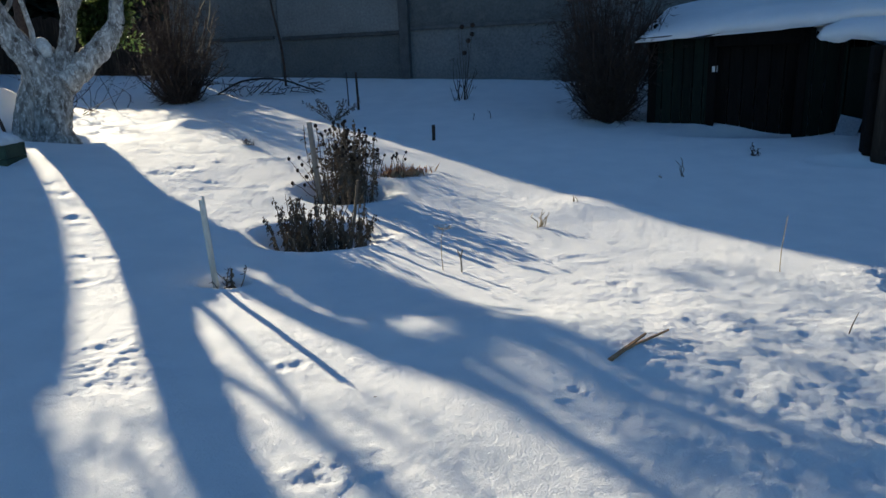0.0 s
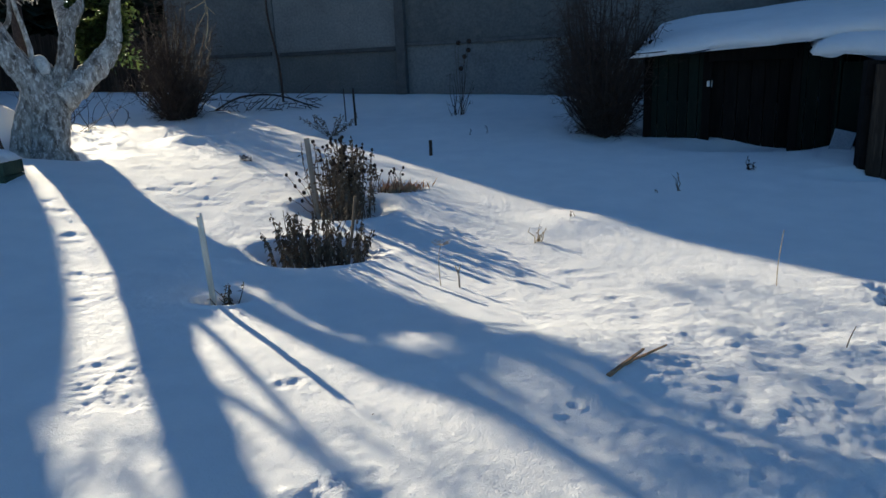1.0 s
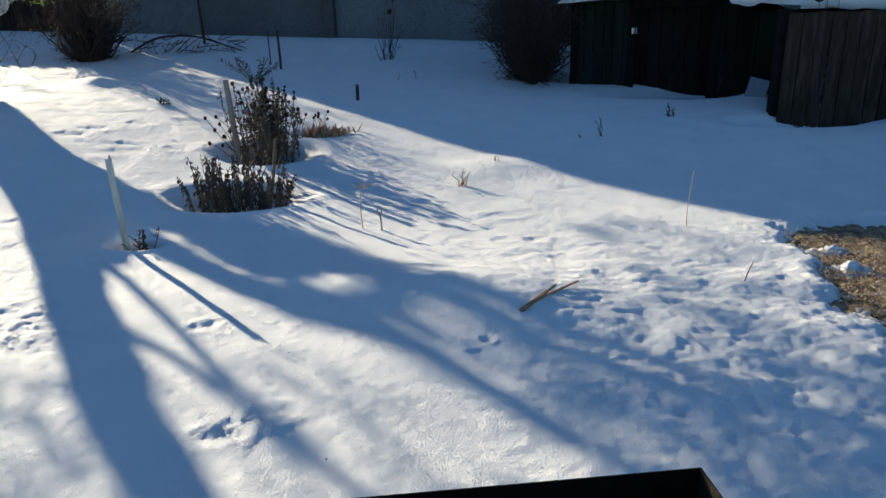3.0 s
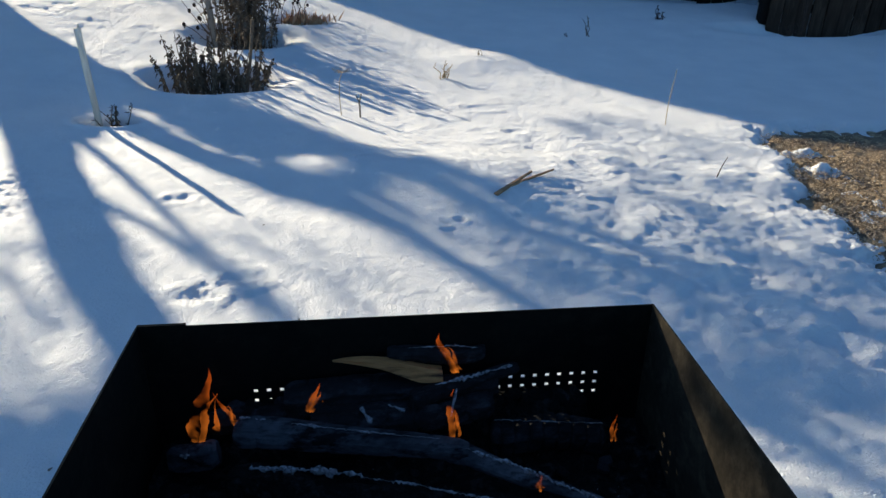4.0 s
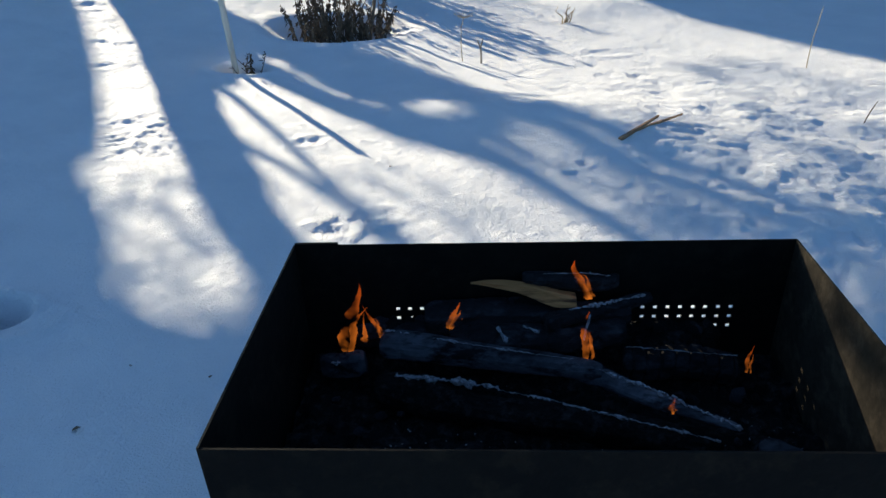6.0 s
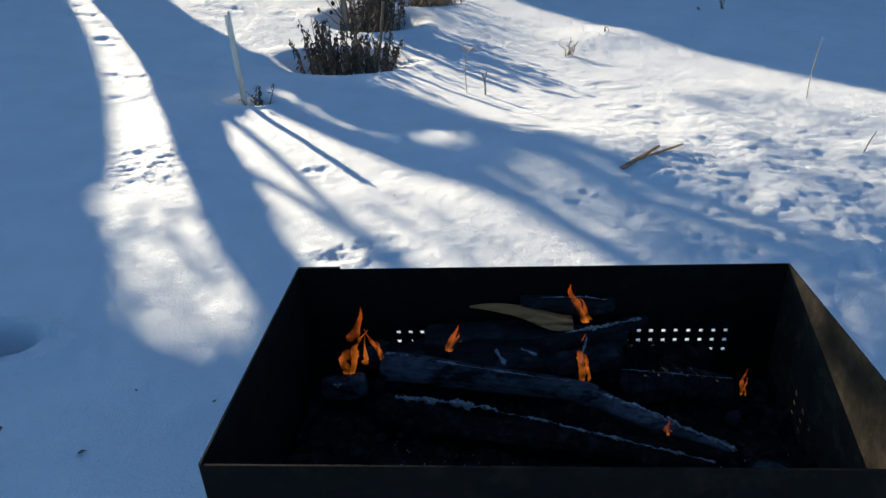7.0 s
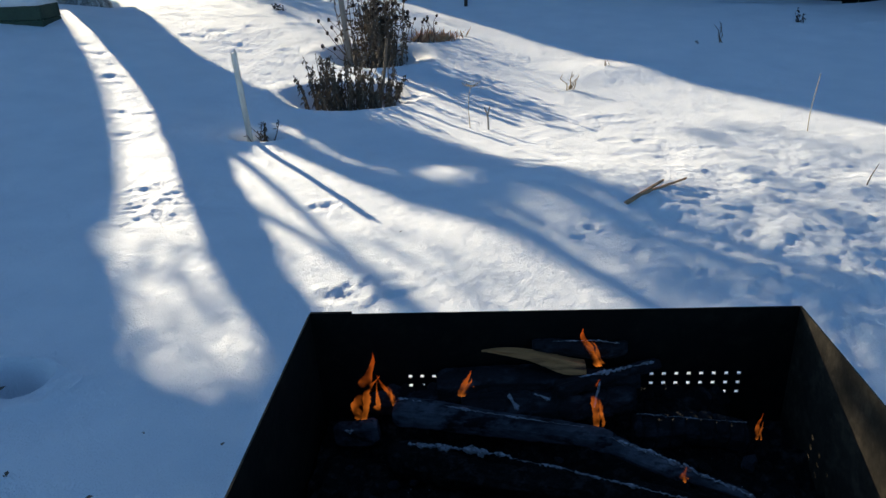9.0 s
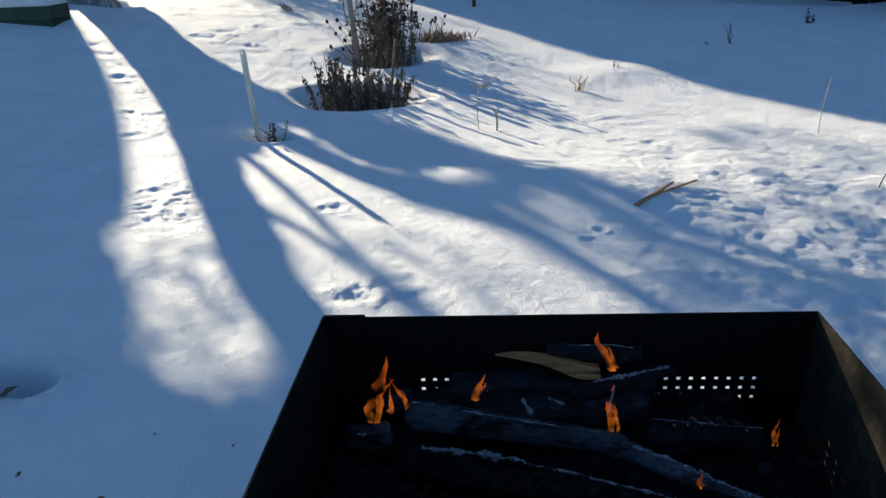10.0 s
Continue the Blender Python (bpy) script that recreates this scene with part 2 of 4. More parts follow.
def smooth_path(pts, steps=4):
    """Catmull-Rom through pts."""
    pts = [Vector(p) for p in pts]
    out = []
    for i in range(len(pts) - 1):
        p0, p1, p2, p3 = pts[max(i - 1, 0)], pts[i], pts[i + 1], pts[min(i + 2, len(pts) - 1)]
        for k in range(steps):
            t = k / steps
            out.append(0.5 * ((2 * p1) + (p2 - p0) * t + (2 * p0 - 5 * p1 + 4 * p2 - p3) * t * t + (3 * p1 - p0 - 3 * p2 + p3) * t ** 3))
    out.append(pts[-1])
    return out


def lerp_list(vals, steps=4):
    out = []
    for a, b in zip(vals, vals[1:]):
        out += [a + (b - a) * k / steps for k in range(steps)]
    return out + [vals[-1]]


def add_leaf(bm, p, d, length, width, fold=0.3, up=None):
    """One small folded leaf of four faces at p along d."""
    d = Vector(d).normalized()
    u = Vector(up) if up is not None else Vector((0.1, 0.2, 1))
    s = d.cross(u)
    if s.length < 0.05:
        s = d.cross(Vector((1, 0, 0)))
    s.normalize()
    nrm = s.cross(d)
    a = bm.verts.new(p)
    b = bm.verts.new(p + d * length * 0.5 + s * width * 0.5 + nrm * fold * width)
    c = bm.verts.new(p + d * length)
    e = bm.verts.new(p + d * length * 0.5 - s * width * 0.5 + nrm * fold * width)
    mid = bm.verts.new(p + d * length * 0.5)
    bm.faces.new((a, b, mid))
    bm.faces.new((b, c, mid))
    bm.faces.new((a, mid, e))
    bm.faces.new((e, mid, c))


# ---- ground ----
def lattice(ix, iy, seed):
    h = (ix.astype(np.int64) * 374761393 + iy.astype(np.int64) * 668265263 + seed * 1442695041) & 0x7FFFFFFF
    h = ((h ^ (h >> 13)) * 1274126177) & 0x7FFFFFFF
    return ((h ^ (h >> 16)) & 0xFFFF) / 65535.0


def vnoise(x, y, seed=0):
    """Gradient noise, about -0.5 to 0.5."""
    x0, y0 = np.floor(x), np.floor(y)
    fx, fy = x - x0, y - y0

    def corner(i, j):
        an = 2 * math.pi * lattice(x0 + i, y0 + j, seed)
        return np.cos(an) * (fx - i) + np.sin(an) * (fy - j)

    wx, wy = fx * fx * fx * (fx * (fx * 6 - 15) + 10), fy * fy * fy * (fy * (fy * 6 - 15) + 10)
    return 0.75 * ((corner(0, 0) * (1 - wx) + corner(1, 0) * wx) * (1 - wy) + (corner(0, 1) * (1 - wx) + corner(1, 1) * wx) * wy)


def fbm(x, y, s, octaves=4, seed=0, gain=0.5):
    out, amp = 0, 1.0
    for k in range(octaves):
        out = out + amp * vnoise(x * s * 2 ** k + 17.3 * k, y * s * 2 ** k - 9.1 * k, seed + k)
        amp *= gain
    return out


def base_height(x, y):
    """The yard under its snow: level near the fire, rising to the wall and to the old tree."""
    x, y = np.asarray(x, float), np.asarray(y, float)
    t = np.maximum(0, y - 4.2)
    z = np.where(y > 5.8, 0.1 * (y - 5.0), 0.1 * t * t / 3.2)
    z = np.where(y > 18, 1.3, z)
    z = z + 0.5 * np.exp(-((x + 4.5) ** 2 / 6 + (y - 6.2) ** 2 / 5))
    return z


# pits and humps: x, y, half length, half width, turn, depth, rim
PITS = []
for px, py, a, b, turn, depth in (
    (-1.29, 3.03, .10, .06, 20, .035), (-0.99, 2.66, .11, .07, -15, .04), (-1.81, 3.99, .07, .045, 30, .03), (-2.04, 4.38, .07, .05, 0, .03),
    (-1.84, 4.40, .08, .05, 20, .03), (-2.42, 5.08, .08, .06, 0, .035), (-1.22, 3.12, .07, .05, 60, .03), (-2.78, 5.53, .10, .07, 10, .035),
    (-1.12, 2.83, .13, .05, 5, .03), (-0.29, 2.79, .06, .04, 30, .03), (-0.02, 1.95, .085, .05, 25, .05), (0.10, 2.02, .07, .04, -10, .04), (-0.82, 2.83, .05, .035, 0, .02),
    (-1.85, 7.01, .12, .08, 0, .05), (-2.11, 6.63, .12, .07, 20, .05), (-2.03, 7.60, .14, .09, 0, .05), (-2.22, 6.35, .12, .08, 0, .05),
    (-1.46, 7.29, .12, .08, 0, .05), (-1.77, 6.24, .10, .06, 0, .04), (-1.3, 6.2, .1, .06, 10, .04), (-2.6, 8.3, .15, .1, 0, .06), (-3.1, 8.0, .15, .1, 0, .06),
    (-1.62, 8.9, .13, .08, 0, .05), (-2.7, 7.3, .12, .08, 0, .05), (1.19, 3.83, .06, .05, 0, .035), (1.37, 3.77, .05, .05, 0, .035), (1.25, 4.33, .10, .06, 0, .04),
    (0.84, 3.30, .06, .04, 0, .03), (0.74, 3.9, .06, .05, 0, .015), (0.88, 2.43, .022, .02, 0, .05), (0.82, 2.35, .025, .016, 0, .03),
    (-0.90, 1.40, .10, .07, 0, .12), (-2.9, 7.75, .3, .16, 0, .05), (-3.5, 7.35, .26, .16, 30, .07), (2.0, 3.9, .05, .04, 0, .03), (1.75, 4.0, .06, .03, 0, .02)):
    PITS.append((px, py, a, b, radians(turn), depth))
rp = random.Random(3)
for k in range(16):
    PITS.append((rp.uniform(-2.6, -0.9), rp.uniform(2.2, 5.6), rp.uniform(.03, .06), rp.uniform(.02, .04), rp.uniform(0, 3), rp.uniform(.004, .012)))
for k in range(26):
    PITS.append((rp.uniform(-4.5, -1.0), rp.uniform(6.3, 11), rp.uniform(.05, .14), rp.uniform(.04, .08), rp.uniform(0, 3), rp.uniform(.006, .02)))


def gauss(x, y, cx, cy, sx, sy):
    return np.exp(-(((x - cx) / sx) ** 2 + ((y - cy) / sy) ** 2))


def well(x, y, cx, cy, sx, sy, depth, power=3):
    r = np.sqrt(((x - cx) / sx) ** 2 + ((y - cy) / sy) ** 2)
    return -depth / (1 + r ** (2 * power)) + 0.12 * depth * np.exp(-((r - 1.5) / 0.3) ** 2)


def snow_height(x, y):
    x, y = np.asarray(x, float), np.asarray(y, float)
    z = base_height(x, y)
    near = 1 / (1 + (np.hypot(x - 0.5, y - 3) / 14) ** 4)
    z = z + near * (0.03 * fbm(x, y, 0.45, 2, 3) + 0.013 * fbm(x, y, 1.7, 3, 11) + 0.005 * fbm(x, y, 9, 4, 23, 0.6) + 0.0035 * fbm(x, y, 27, 2, 29, 0.6))
    # ripples drawn out by the wind
    z = z + near * 0.0045 * fbm(0.8 * x - 0.6 * y, 3.2 * (0.6 * x + 0.8 * y), 2.2, 3, 27, 0.5)
    # trampled, half-thawed crust by the path
    rough = 1 / (1 + np.exp(-np.clip((x - 0.85 - 0.16 * np.abs(y - 2.4)) * 7, -60, 60))) / (1 + np.exp(np.clip((y - 4.15 + 0.15 * x) * 5, -60, 60)))
    z = z + rough * (0.040 * fbm(x, y, 2.6, 2, 31, 0.5) + 0.009 * fbm(0.8 * x + 0.3 * y, 1.3 * y - 0.3 * x, 9, 3, 40, 0.55) + 0.005 * fbm(x, y, 34, 2, 38, 0.6))
    z = z + rough * gauss(x, y, 1.9, 1.8, 1.0, 1.0) * (0.034 * fbm(x, y, 6.0, 3, 47, 0.6) + 0.008 * fbm(x, y, 17, 3, 48, 0.6))
    # wind ripples and old thaw relief between the tree and the plants
    relief = gauss(x, y, -2.4, 7.8, 2.0, 2.2)
    z = z + relief * (0.018 * fbm(x * 0.6, y, 3.6, 4, 41, 0.6)) + gauss(x, y, -4.1, 9.6, 1.3, 1.3) * 0.07 * fbm(x * 0.7, y, 2.6, 4, 45, 0.6)
    # heaped ridge with the splint, and the drifts behind
    z = z + 0.045 * gauss(x, y, 1.2, 2.85, 0.6, 0.55) + 0.05 * gauss(x, y, 0.85, 2.95, 0.55, 0.38) + 0.03 * gauss(x, y, 0.35, 3.2, 0.5, 0.3) + 0.03 * gauss(x, y, 0.45, 2.15, 0.45, 0.35)
    z = z + 0.05 * gauss(x, y, 1.55, 5.6, 0.5, 0.3) + 0.12 * gauss(x, y, -3.2, 9.6, 0.42, 0.3)
    # melt wells round the dead plants, the stake and the trunk
    z = z + well(x, y, -0.55, 5.02, 0.40, 0.27, 0.14) + well(x, y, -0.53, 6.22, 0.36, 0.29, 0.15)
    z = z + well(x, y, -0.97, 4.0, 0.13, 0.07, 0.13, 4) + well(x, y, -0.06, 6.85, 0.26, 0.13, 0.05) + well(x, y, -4.1, 7.95, 0.6, 0.5, 0.08)
    # hollows in front of the shed and along the boards
    z = z + well(x, y, 4.1, 8.35, 0.75, 0.35, 0.12) + well(x, y, 4.9, 6.75, 0.7, 0.22, 0.14) + well(x, y, 2.4, 9.05, 0.25, 0.2, 0.08)
    # heap of snow beside the trunk
    z = z + 0.28 * gauss(x, y, -4.85, 7.45, 0.45, 0.35) + 0.62 * gauss(x, y, -4.72, 8.2, 0.45, 0.32)
    # wall foot drift
    z = z + 0.12 * np.exp(-((y - (13.0 - 0.37 * x)) / 0.9) ** 2) * (np.abs(x) < 12)
    z = z + well(x, y, -0.97, 1.45, 0.10, 0.06, 0.14)
    crumb = gauss(x, y, -1.12, 2.85, 0.22, 0.28) + gauss(x, y, 0.03, 1.97, 0.16, 0.08) + 0.6 * gauss(x, y, -0.29, 2.79, 0.1, 0.08)
    z = z + crumb * 0.026 * fbm(x * 0.8, y * 1.3, 13, 4, 91, 0.6)
    warp = 0.6 * fbm(x, y, 17, 4, 81, 0.65)
    for px, py, a, b, turn, depth in PITS:
        c, s = math.cos(turn), math.sin(turn)
        box = (np.abs(x - px) < 3.2 * a) & (np.abs(y - py) < 3.2 * a)
        if not box.any():
            continue
        dx, dy = x - px, y - py
        r = np.sqrt(((dx * c + dy * s) / a) ** 2 + ((-dx * s + dy * c) / b) ** 2) + warp
        z = z + np.where(box, -0.2 * depth / (1 + np.abs(r) ** 3) + 0.13 * depth * np.exp(-((r - 1.6) / 0.5) ** 2), 0)
    # the thawed patch
    edge = 0.17 * fbm(x, y, 2.6, 6, 51, 0.72)
    inside = np.minimum.reduce([(x + edge) - (2.32 + 0.26 * np.maximum(0, y - 1.6)), 3.84 + 0.1 * (x - 2.8) - (y + edge), (y + edge) - 1.0, 7.5 - x])
    z = z - (0.085 + 0.05 * fbm(x, y, 9, 4, 55, .6) - 0.065 * gauss(x, y, 3.0, 3.45, .13, .05) - 0.065 * gauss(x, y, 2.92, 3.15, .1, .06)) / (1 + np.exp(-np.clip(inside * 26, -60, 60)))
    return z


def axis(lo, hi, step, grow, far):
    out = list(np.arange(lo, hi, step))
    a, s = lo, step
    left = []
    while a > -far:
        s *= grow
        a -= s
        left.append(a)
    b, s = hi, step
    right = [hi]
    while b < far:
        s *= grow
        b += s
        right.append(b)
    return np.array(left[::-1] + out + right)


def sheet(name, xs, ys, zf, mat, smooth=True):
    X, Y = np.meshgrid(xs, ys)
    Z = zf(X, Y)
    nx, ny = len(xs), len(ys)
    co = np.stack([X, Y, Z], -1).reshape(-1, 3)
    i = np.arange(nx * ny).reshape(ny, nx)
    faces = np.stack([i[:-1, :-1], i[:-1, 1:], i[1:, 1:], i[1:, :-1]], -1).reshape(-1, 4)
    me = bpy.data.meshes.new(name)
    me.vertices.add(len(co))
    me.vertices.foreach_set("co", co.ravel())
    me.loops.add(faces.size)
    me.loops.foreach_set("vertex_index", faces.ravel())
    me.polygons.add(len(faces))
    me.polygons.foreach_set("loop_start", np.arange(0, faces.size, 4))
    me.polygons.foreach_set("use_smooth", np.full(len(faces), smooth))
    me.update(calc_edges=True)
    me.materials.append(mat)
    return new(name, me)


ground = sheet("ground", axis(-1.9, 3.2, 0.0125, 1.022, 400), axis(1.0, 4.6, 0.0125, 1.018, 400), snow_height, SNOW)
tagged(ground, "sunlit crusted snow with blue shadows, footprints and melt wells", "snow", kind="structure")


def gz(x, y):
    return float(snow_height(np.array([x]), np.array([y]))[0])


# bare ground in the thawed patch
bare = sheet("bare_ground", np.arange(2.2, 6.5, 0.03), np.arange(0.9, 4.3, 0.03), lambda x, y: -0.052 + 0.03 * fbm(x, y, 5, 5, 61, 0.7) - 0.3 * np.maximum(0, 2.5 - x), SOIL)
tagged(bare, "bare wet soil strewn with yellow sawdust beside the snow", "soil", kind="structure")
bm = bmesh.new()
rs = random.Random(12)
for k in range(13000):
    x, y = 2.45 + abs(rs.gauss(0.3, 0.5)), rs.gauss(3.0, 0.5)
    if not (2.45 + 0.25 * (y - 2.2) < x < 4.6 and 1.2 < y < 3.8):
        continue
    d = Vector((rs.uniform(-1, 1), rs.uniform(-1, 1), rs.uniform(-.2, .4)))
    add_leaf(bm, Vector((x, y, -0.05 + rs.uniform(0, .03))), d, rs.uniform(.008, .024), rs.uniform(.005, .012), 0.2)
tagged(link_mesh("sawdust", bm, SAWDUST), "scattered yellow sawdust and straw on thawed soil", "sawdust", kind="stuff")

# ---- the wall behind the yard ----
WALL_T = Vector((0.938, -0.347, 0))
WALL_A = math.degrees(math.atan2(-0.347, 0.938))


def wall_m(s, z, off=0.0):
    """A pose on the wall: s metres along it from x = 0, off metres towards the yard."""
    p = Vector((0, 13.3, 0)) + WALL_T * s + Vector((-0.347, -0.938, 0)) * off
    return pose(p.x, p.y, z, 0, 0, WALL_A)


S_END = -5.75
wall = thing("wall_north", wall_m(0, 0), "tall dark grey sheet-clad wall rising from the snow", "wall", kind="structure")


def wall_part(name, s0, s1, z0, z1, off, thick, mat, bevel=0.004):
    c = wall_m((s0 + s1) / 2, (z0 + z1) / 2, off)
    ob = part(name, box_bm((s1 - s0, thick, z1 - z0), None, bevel), mat, wall)
    ob.matrix_world = c
    ob.matrix_parent_inverse = Matrix.Identity(4)
    ob.matrix_basis = wall.matrix_world.inverted() @ c
    return ob


def hang(ob, parent_ob, m):
    """Parent ob at the world pose m."""
    ob.parent = parent_ob
    ob.matrix_parent_inverse = Matrix.Identity(4)
    ob.matrix_basis = parent_ob.matrix_world.inverted() @ m


wall_part("core", S_END, 14, -0.6, 4.35, -0.15, 0.2, WALL)
JOINTS = [S_END, -3.1, -0.36, 2.9, 6.1, 9.4, 14]
LEVELS = [(0.0, 1.83, 3.1, 4.35), (0.0, 1.80, 3.1, 4.35), (0.0, 1.86, 3.1, 4.35), (0.0, 1.66, 3.0, 4.35), (0.0, 1.70, 3.0, 4.35), (0.0, 1.7, 3.0, 4.35)]
for k in range(6):
    lv = LEVELS[k]
    for a, b in zip(lv, lv[1:]):
        nsheet = 1
        w = (JOINTS[k + 1] - JOINTS[k] - 0.02) / nsheet
        for j in range(nsheet):
            s0 = JOINTS[k] + 0.01 + j * w
            wall_part("cladding_sheet", s0 + 0.002, s0 + w - 0.002, a - (0.5 if a == 0 else 0), b - 0.012, -0.04 + 0.004 * ((j + k) % 2), 0.016, WALL, 0.002)
        wall_part("rail", JOINTS[k] + 0.1, JOINTS[k + 1] - 0.1, b - 0.05, b + 0.02, 0.0, 0.06, WALL_DARK)
for s in JOINTS[2:6]:
    wall_part("post", s - 0.09, s + 0.09, -0.3, 4.35, 0.02, 0.14, WALL_DARK)
    wall_part("post_foot", s - 0.32, s + 0.32, 0.2, 0.93, 0.12, 0.25, WALL_DARK, 0.03)

# low board fence to the left of the wall, with dark woods far behind
low = thing("fence", wall_m(S_END, 0), "low weathered board fence behind the old tree", "fence")
shared = None
for k in range(70):
    ob = part("board", box_bm((0.135, 0.025, 2.6), None, 0.004), BROWN_BOARD, low) if shared is None else new("board", shared)
    shared = ob.data
    hang(ob, low, wall_m(S_END - 0.08 - 0.142 * k, 0.95 + 0.03 * math.sin(k * 2.3) + 0.012 * k * 0.9, -0.02 + 0.004 * (k % 3)))
for z in (1.35, 2.05):
    hang(part("rail", box_bm((10, 0.05, 0.09), None, 0.004), BROWN_BOARD, low), low, wall_m(S_END - 5.0, z, 0.045 - 0.1))
bm = bmesh.new()
rs = random.Random(21)
for k in range(110):
    x, y = -34 + k * 0.36 + rs.uniform(-.4, .4), 30 + rs.uniform(-2.5, 2.5)
    hgt = rs.uniform(4.2, 6.2)
    for lv in range(10):
        z0 = 0.7 + hgt * lv / 10
        r = (1 - lv / 11) * 1.5
        for q in range(9):
            an = rs.uniform(0, 6.28)
            add_leaf(bm, Vector((x, y, z0 + 0.5)), Vector((math.cos(an), math.sin(an), rs.uniform(-.6, .1))), r * rs.uniform(1.0, 1.6), 1.5, 0.15)
tagged(link_mesh("far_wood", bm, FOREST), "dark distant conifers behind the fence", "trees", kind="stuff")

# unseen block added beyond the left of the view to shade the snow
BASE = Vector((-4.12, 8.0, 0.55))
PER = Vector((0.810, 0.587, 0))


def sun_plane(u, v, behind=0.0):
    """u to the right and v up in the upright plane through the tree that faces the sun."""
    return BASE + PER * u + SUN_AZ * behind + Vector((0, 0, v + behind * math.tan(SUN_EL)))


house = thing("house_shade_block", pose(-9.5, 13.5, 0.9), "unseen grey block added to cast the left shadow on the snow", "house")
# outline follows the wanted shadow edge, not a building's gable
prof = [(-0.8, -3.5), (-0.8, 0.6), (-0.63, 0.62), (-0.5, 0.655), (-0.41, 0.685), (-0.40, 0.715), (-0.46, 0.80), (-0.53, 0.93), (-0.62, 1.07), (-0.70, 1.22), (-0.77, 1.345), (-0.92, 1.375), (-0.98, 1.41), (-1.01, 1.5), (-0.95, 1.57), (-0.87, 1.6), (-0.93, 1.66), (-0.94, 1.70), (-1.1, 1.8), (-2.6, 3.3), (-4.6, 1.2), (-4.6, -3.5)]
bm = bmesh.new()
f0 = [bm.verts.new(sun_plane(u, v, 7.2)) for u, v in prof]
f1 = [bm.verts.new(sun_plane(u, v, 7.2) + SUN_AZ * 3.5) for u, v in prof]
bm.faces.new(f0)
bm.faces.new(f1[::-1])
for k in range(len(prof)):
    m = (k + 1) % len(prof)
    bm.faces.new((f0[k], f1[k], f1[m], f0[m]))
bmesh.ops.recalc_face_normals(bm, faces=bm.faces)
hang(part("wall", bm, SHADE_BLOCK, house), house, Matrix.Identity(4))

# ---- the old tree ----
tree = thing("apple_tree", pose(*BASE), "old whitewashed apple tree with a forked trunk", "tree")


def local(p):
    return p - BASE


def limb(name, pts, radii, seed, n=14, steps=5, wobble=0.10, parent_ob=tree, mat=None):
    """pts as (u, v, forward)"""
    bm = bmesh.new()
    pp = smooth_path([local(sun_plane(u, v) + SUN_AZ * -w) for u, v, w in pts], steps)
    add_tube(bm, pp, lerp_list(radii, steps), n, wobble, seed)
    return part(name, bm, mat or BARK, parent_ob, smooth=True)


limb("trunk", [(0.0, -0.35, 0.06), (0.0, -0.05, 0.06), (0.01, 0.12, 0.06), (0.06, 0.4, 0.04), (0.09, 0.62, 0.0), (0.10, 0.78, -0.05), (0.095, 0.90, -0.10), (0.09, 1.0, -0.14)], [0.44, 0.28, 0.20, 0.195, 0.19, 0.155, 0.12, 0.10], 1, 26, 7, 0.05)
limb("trunk", [(-0.29, -0.35, 0.02), (-0.28, -0.05, 0.02), (-0.255, 0.2, 0.02), (-0.19, 0.44, 0.0), (-0.09, 0.68, -0.02), (-0.09, 0.92, 0)], [0.26, 0.15, 0.115, 0.11, 0.11, 0.11], 21, 22, 7, 0.06)
limb("trunk_fork", [(0.1, 0.3, -0.1), (0.14, 0.55, -0.08), (0.22, 0.7, -0.06)], [0.16, 0.16, 0.11], 22, 14, 5, 0.06)
limb("limb", [(0.03, 0.5, 0.05), (-0.05, 0.8, 0.03), (-0.19, 1.06, 0.02), (-0.31, 1.27, 0), (-0.39, 1.47, 0), (-0.47, 1.66, 0), (-0.60, 2.3, 0.2), (-0.5, 3.0, 0.3)], [0.16, 0.15, 0.14, 0.13, 0.125, 0.12, 0.09, 0.03], 2)
limb("limb", [(0.2, 0.75, 0.0), (0.29, 1.0, -0.02), (0.345, 1.2, 0), (0.375, 1.38, 0), (0.44, 1.52, 0), (0.53, 1.63, 0), (0.56, 1.72, 0), (0.55, 1.9, 0), (0.5, 2.6, 0.1)], [0.13, 0.088, 0.085, 0.085, 0.09, 0.06, 0.035, 0.03, 0.015], 3)
limb("limb", [(0.18, 0.62, 0.02), (0.42, 0.80, 0), (0.60, 0.95, 0), (0.76, 1.13, 0), (0.86, 1.3, 0), (0.90, 1.55, 0), (1.0, 1.9, 0.1), (1.5, 2.4, 0.2)], [0.17, 0.145, 0.13, 0.12, 0.09, 0.07, 0.04, 0.015], 4)
limb("cut_face", [(0.07, 0.90, 0.02), (0.06, 1.0, -0.01), (0.05, 1.07, -0.08)], [0.06, 0.095, 0.08], 5, 14, 4, 0.05, mat=PALE_CUT)
# side limbs
limb("limb", [(-0.05, 0.95, 0), (-0.02, 1.15, 0), (-0.05, 1.4, 0), (-0.1, 1.7, 0), (-0.1, 2.3, 0)], [0.03, 0.03, 0.026, 0.022, 0.01], 6, 8)
limb("limb", [(-0.30, 1.35, 0), (-0.17, 1.5, 0), (-0.14, 1.8, 0)], [0.04, 0.025, 0.02], 9, 7)
limb("limb", [(-0.46, 1.78, 0), (-0.62, 1.91, 0), (-0.85, 1.86, 0), (-1.03, 1.76, 0), (-1.25, 1.66, 0), (-1.8, 1.66, 0), (-2.4, 1.85, 0)], [0.10, 0.085, 0.085, 0.085, 0.08, 0.06, 0.03], 10, 8)
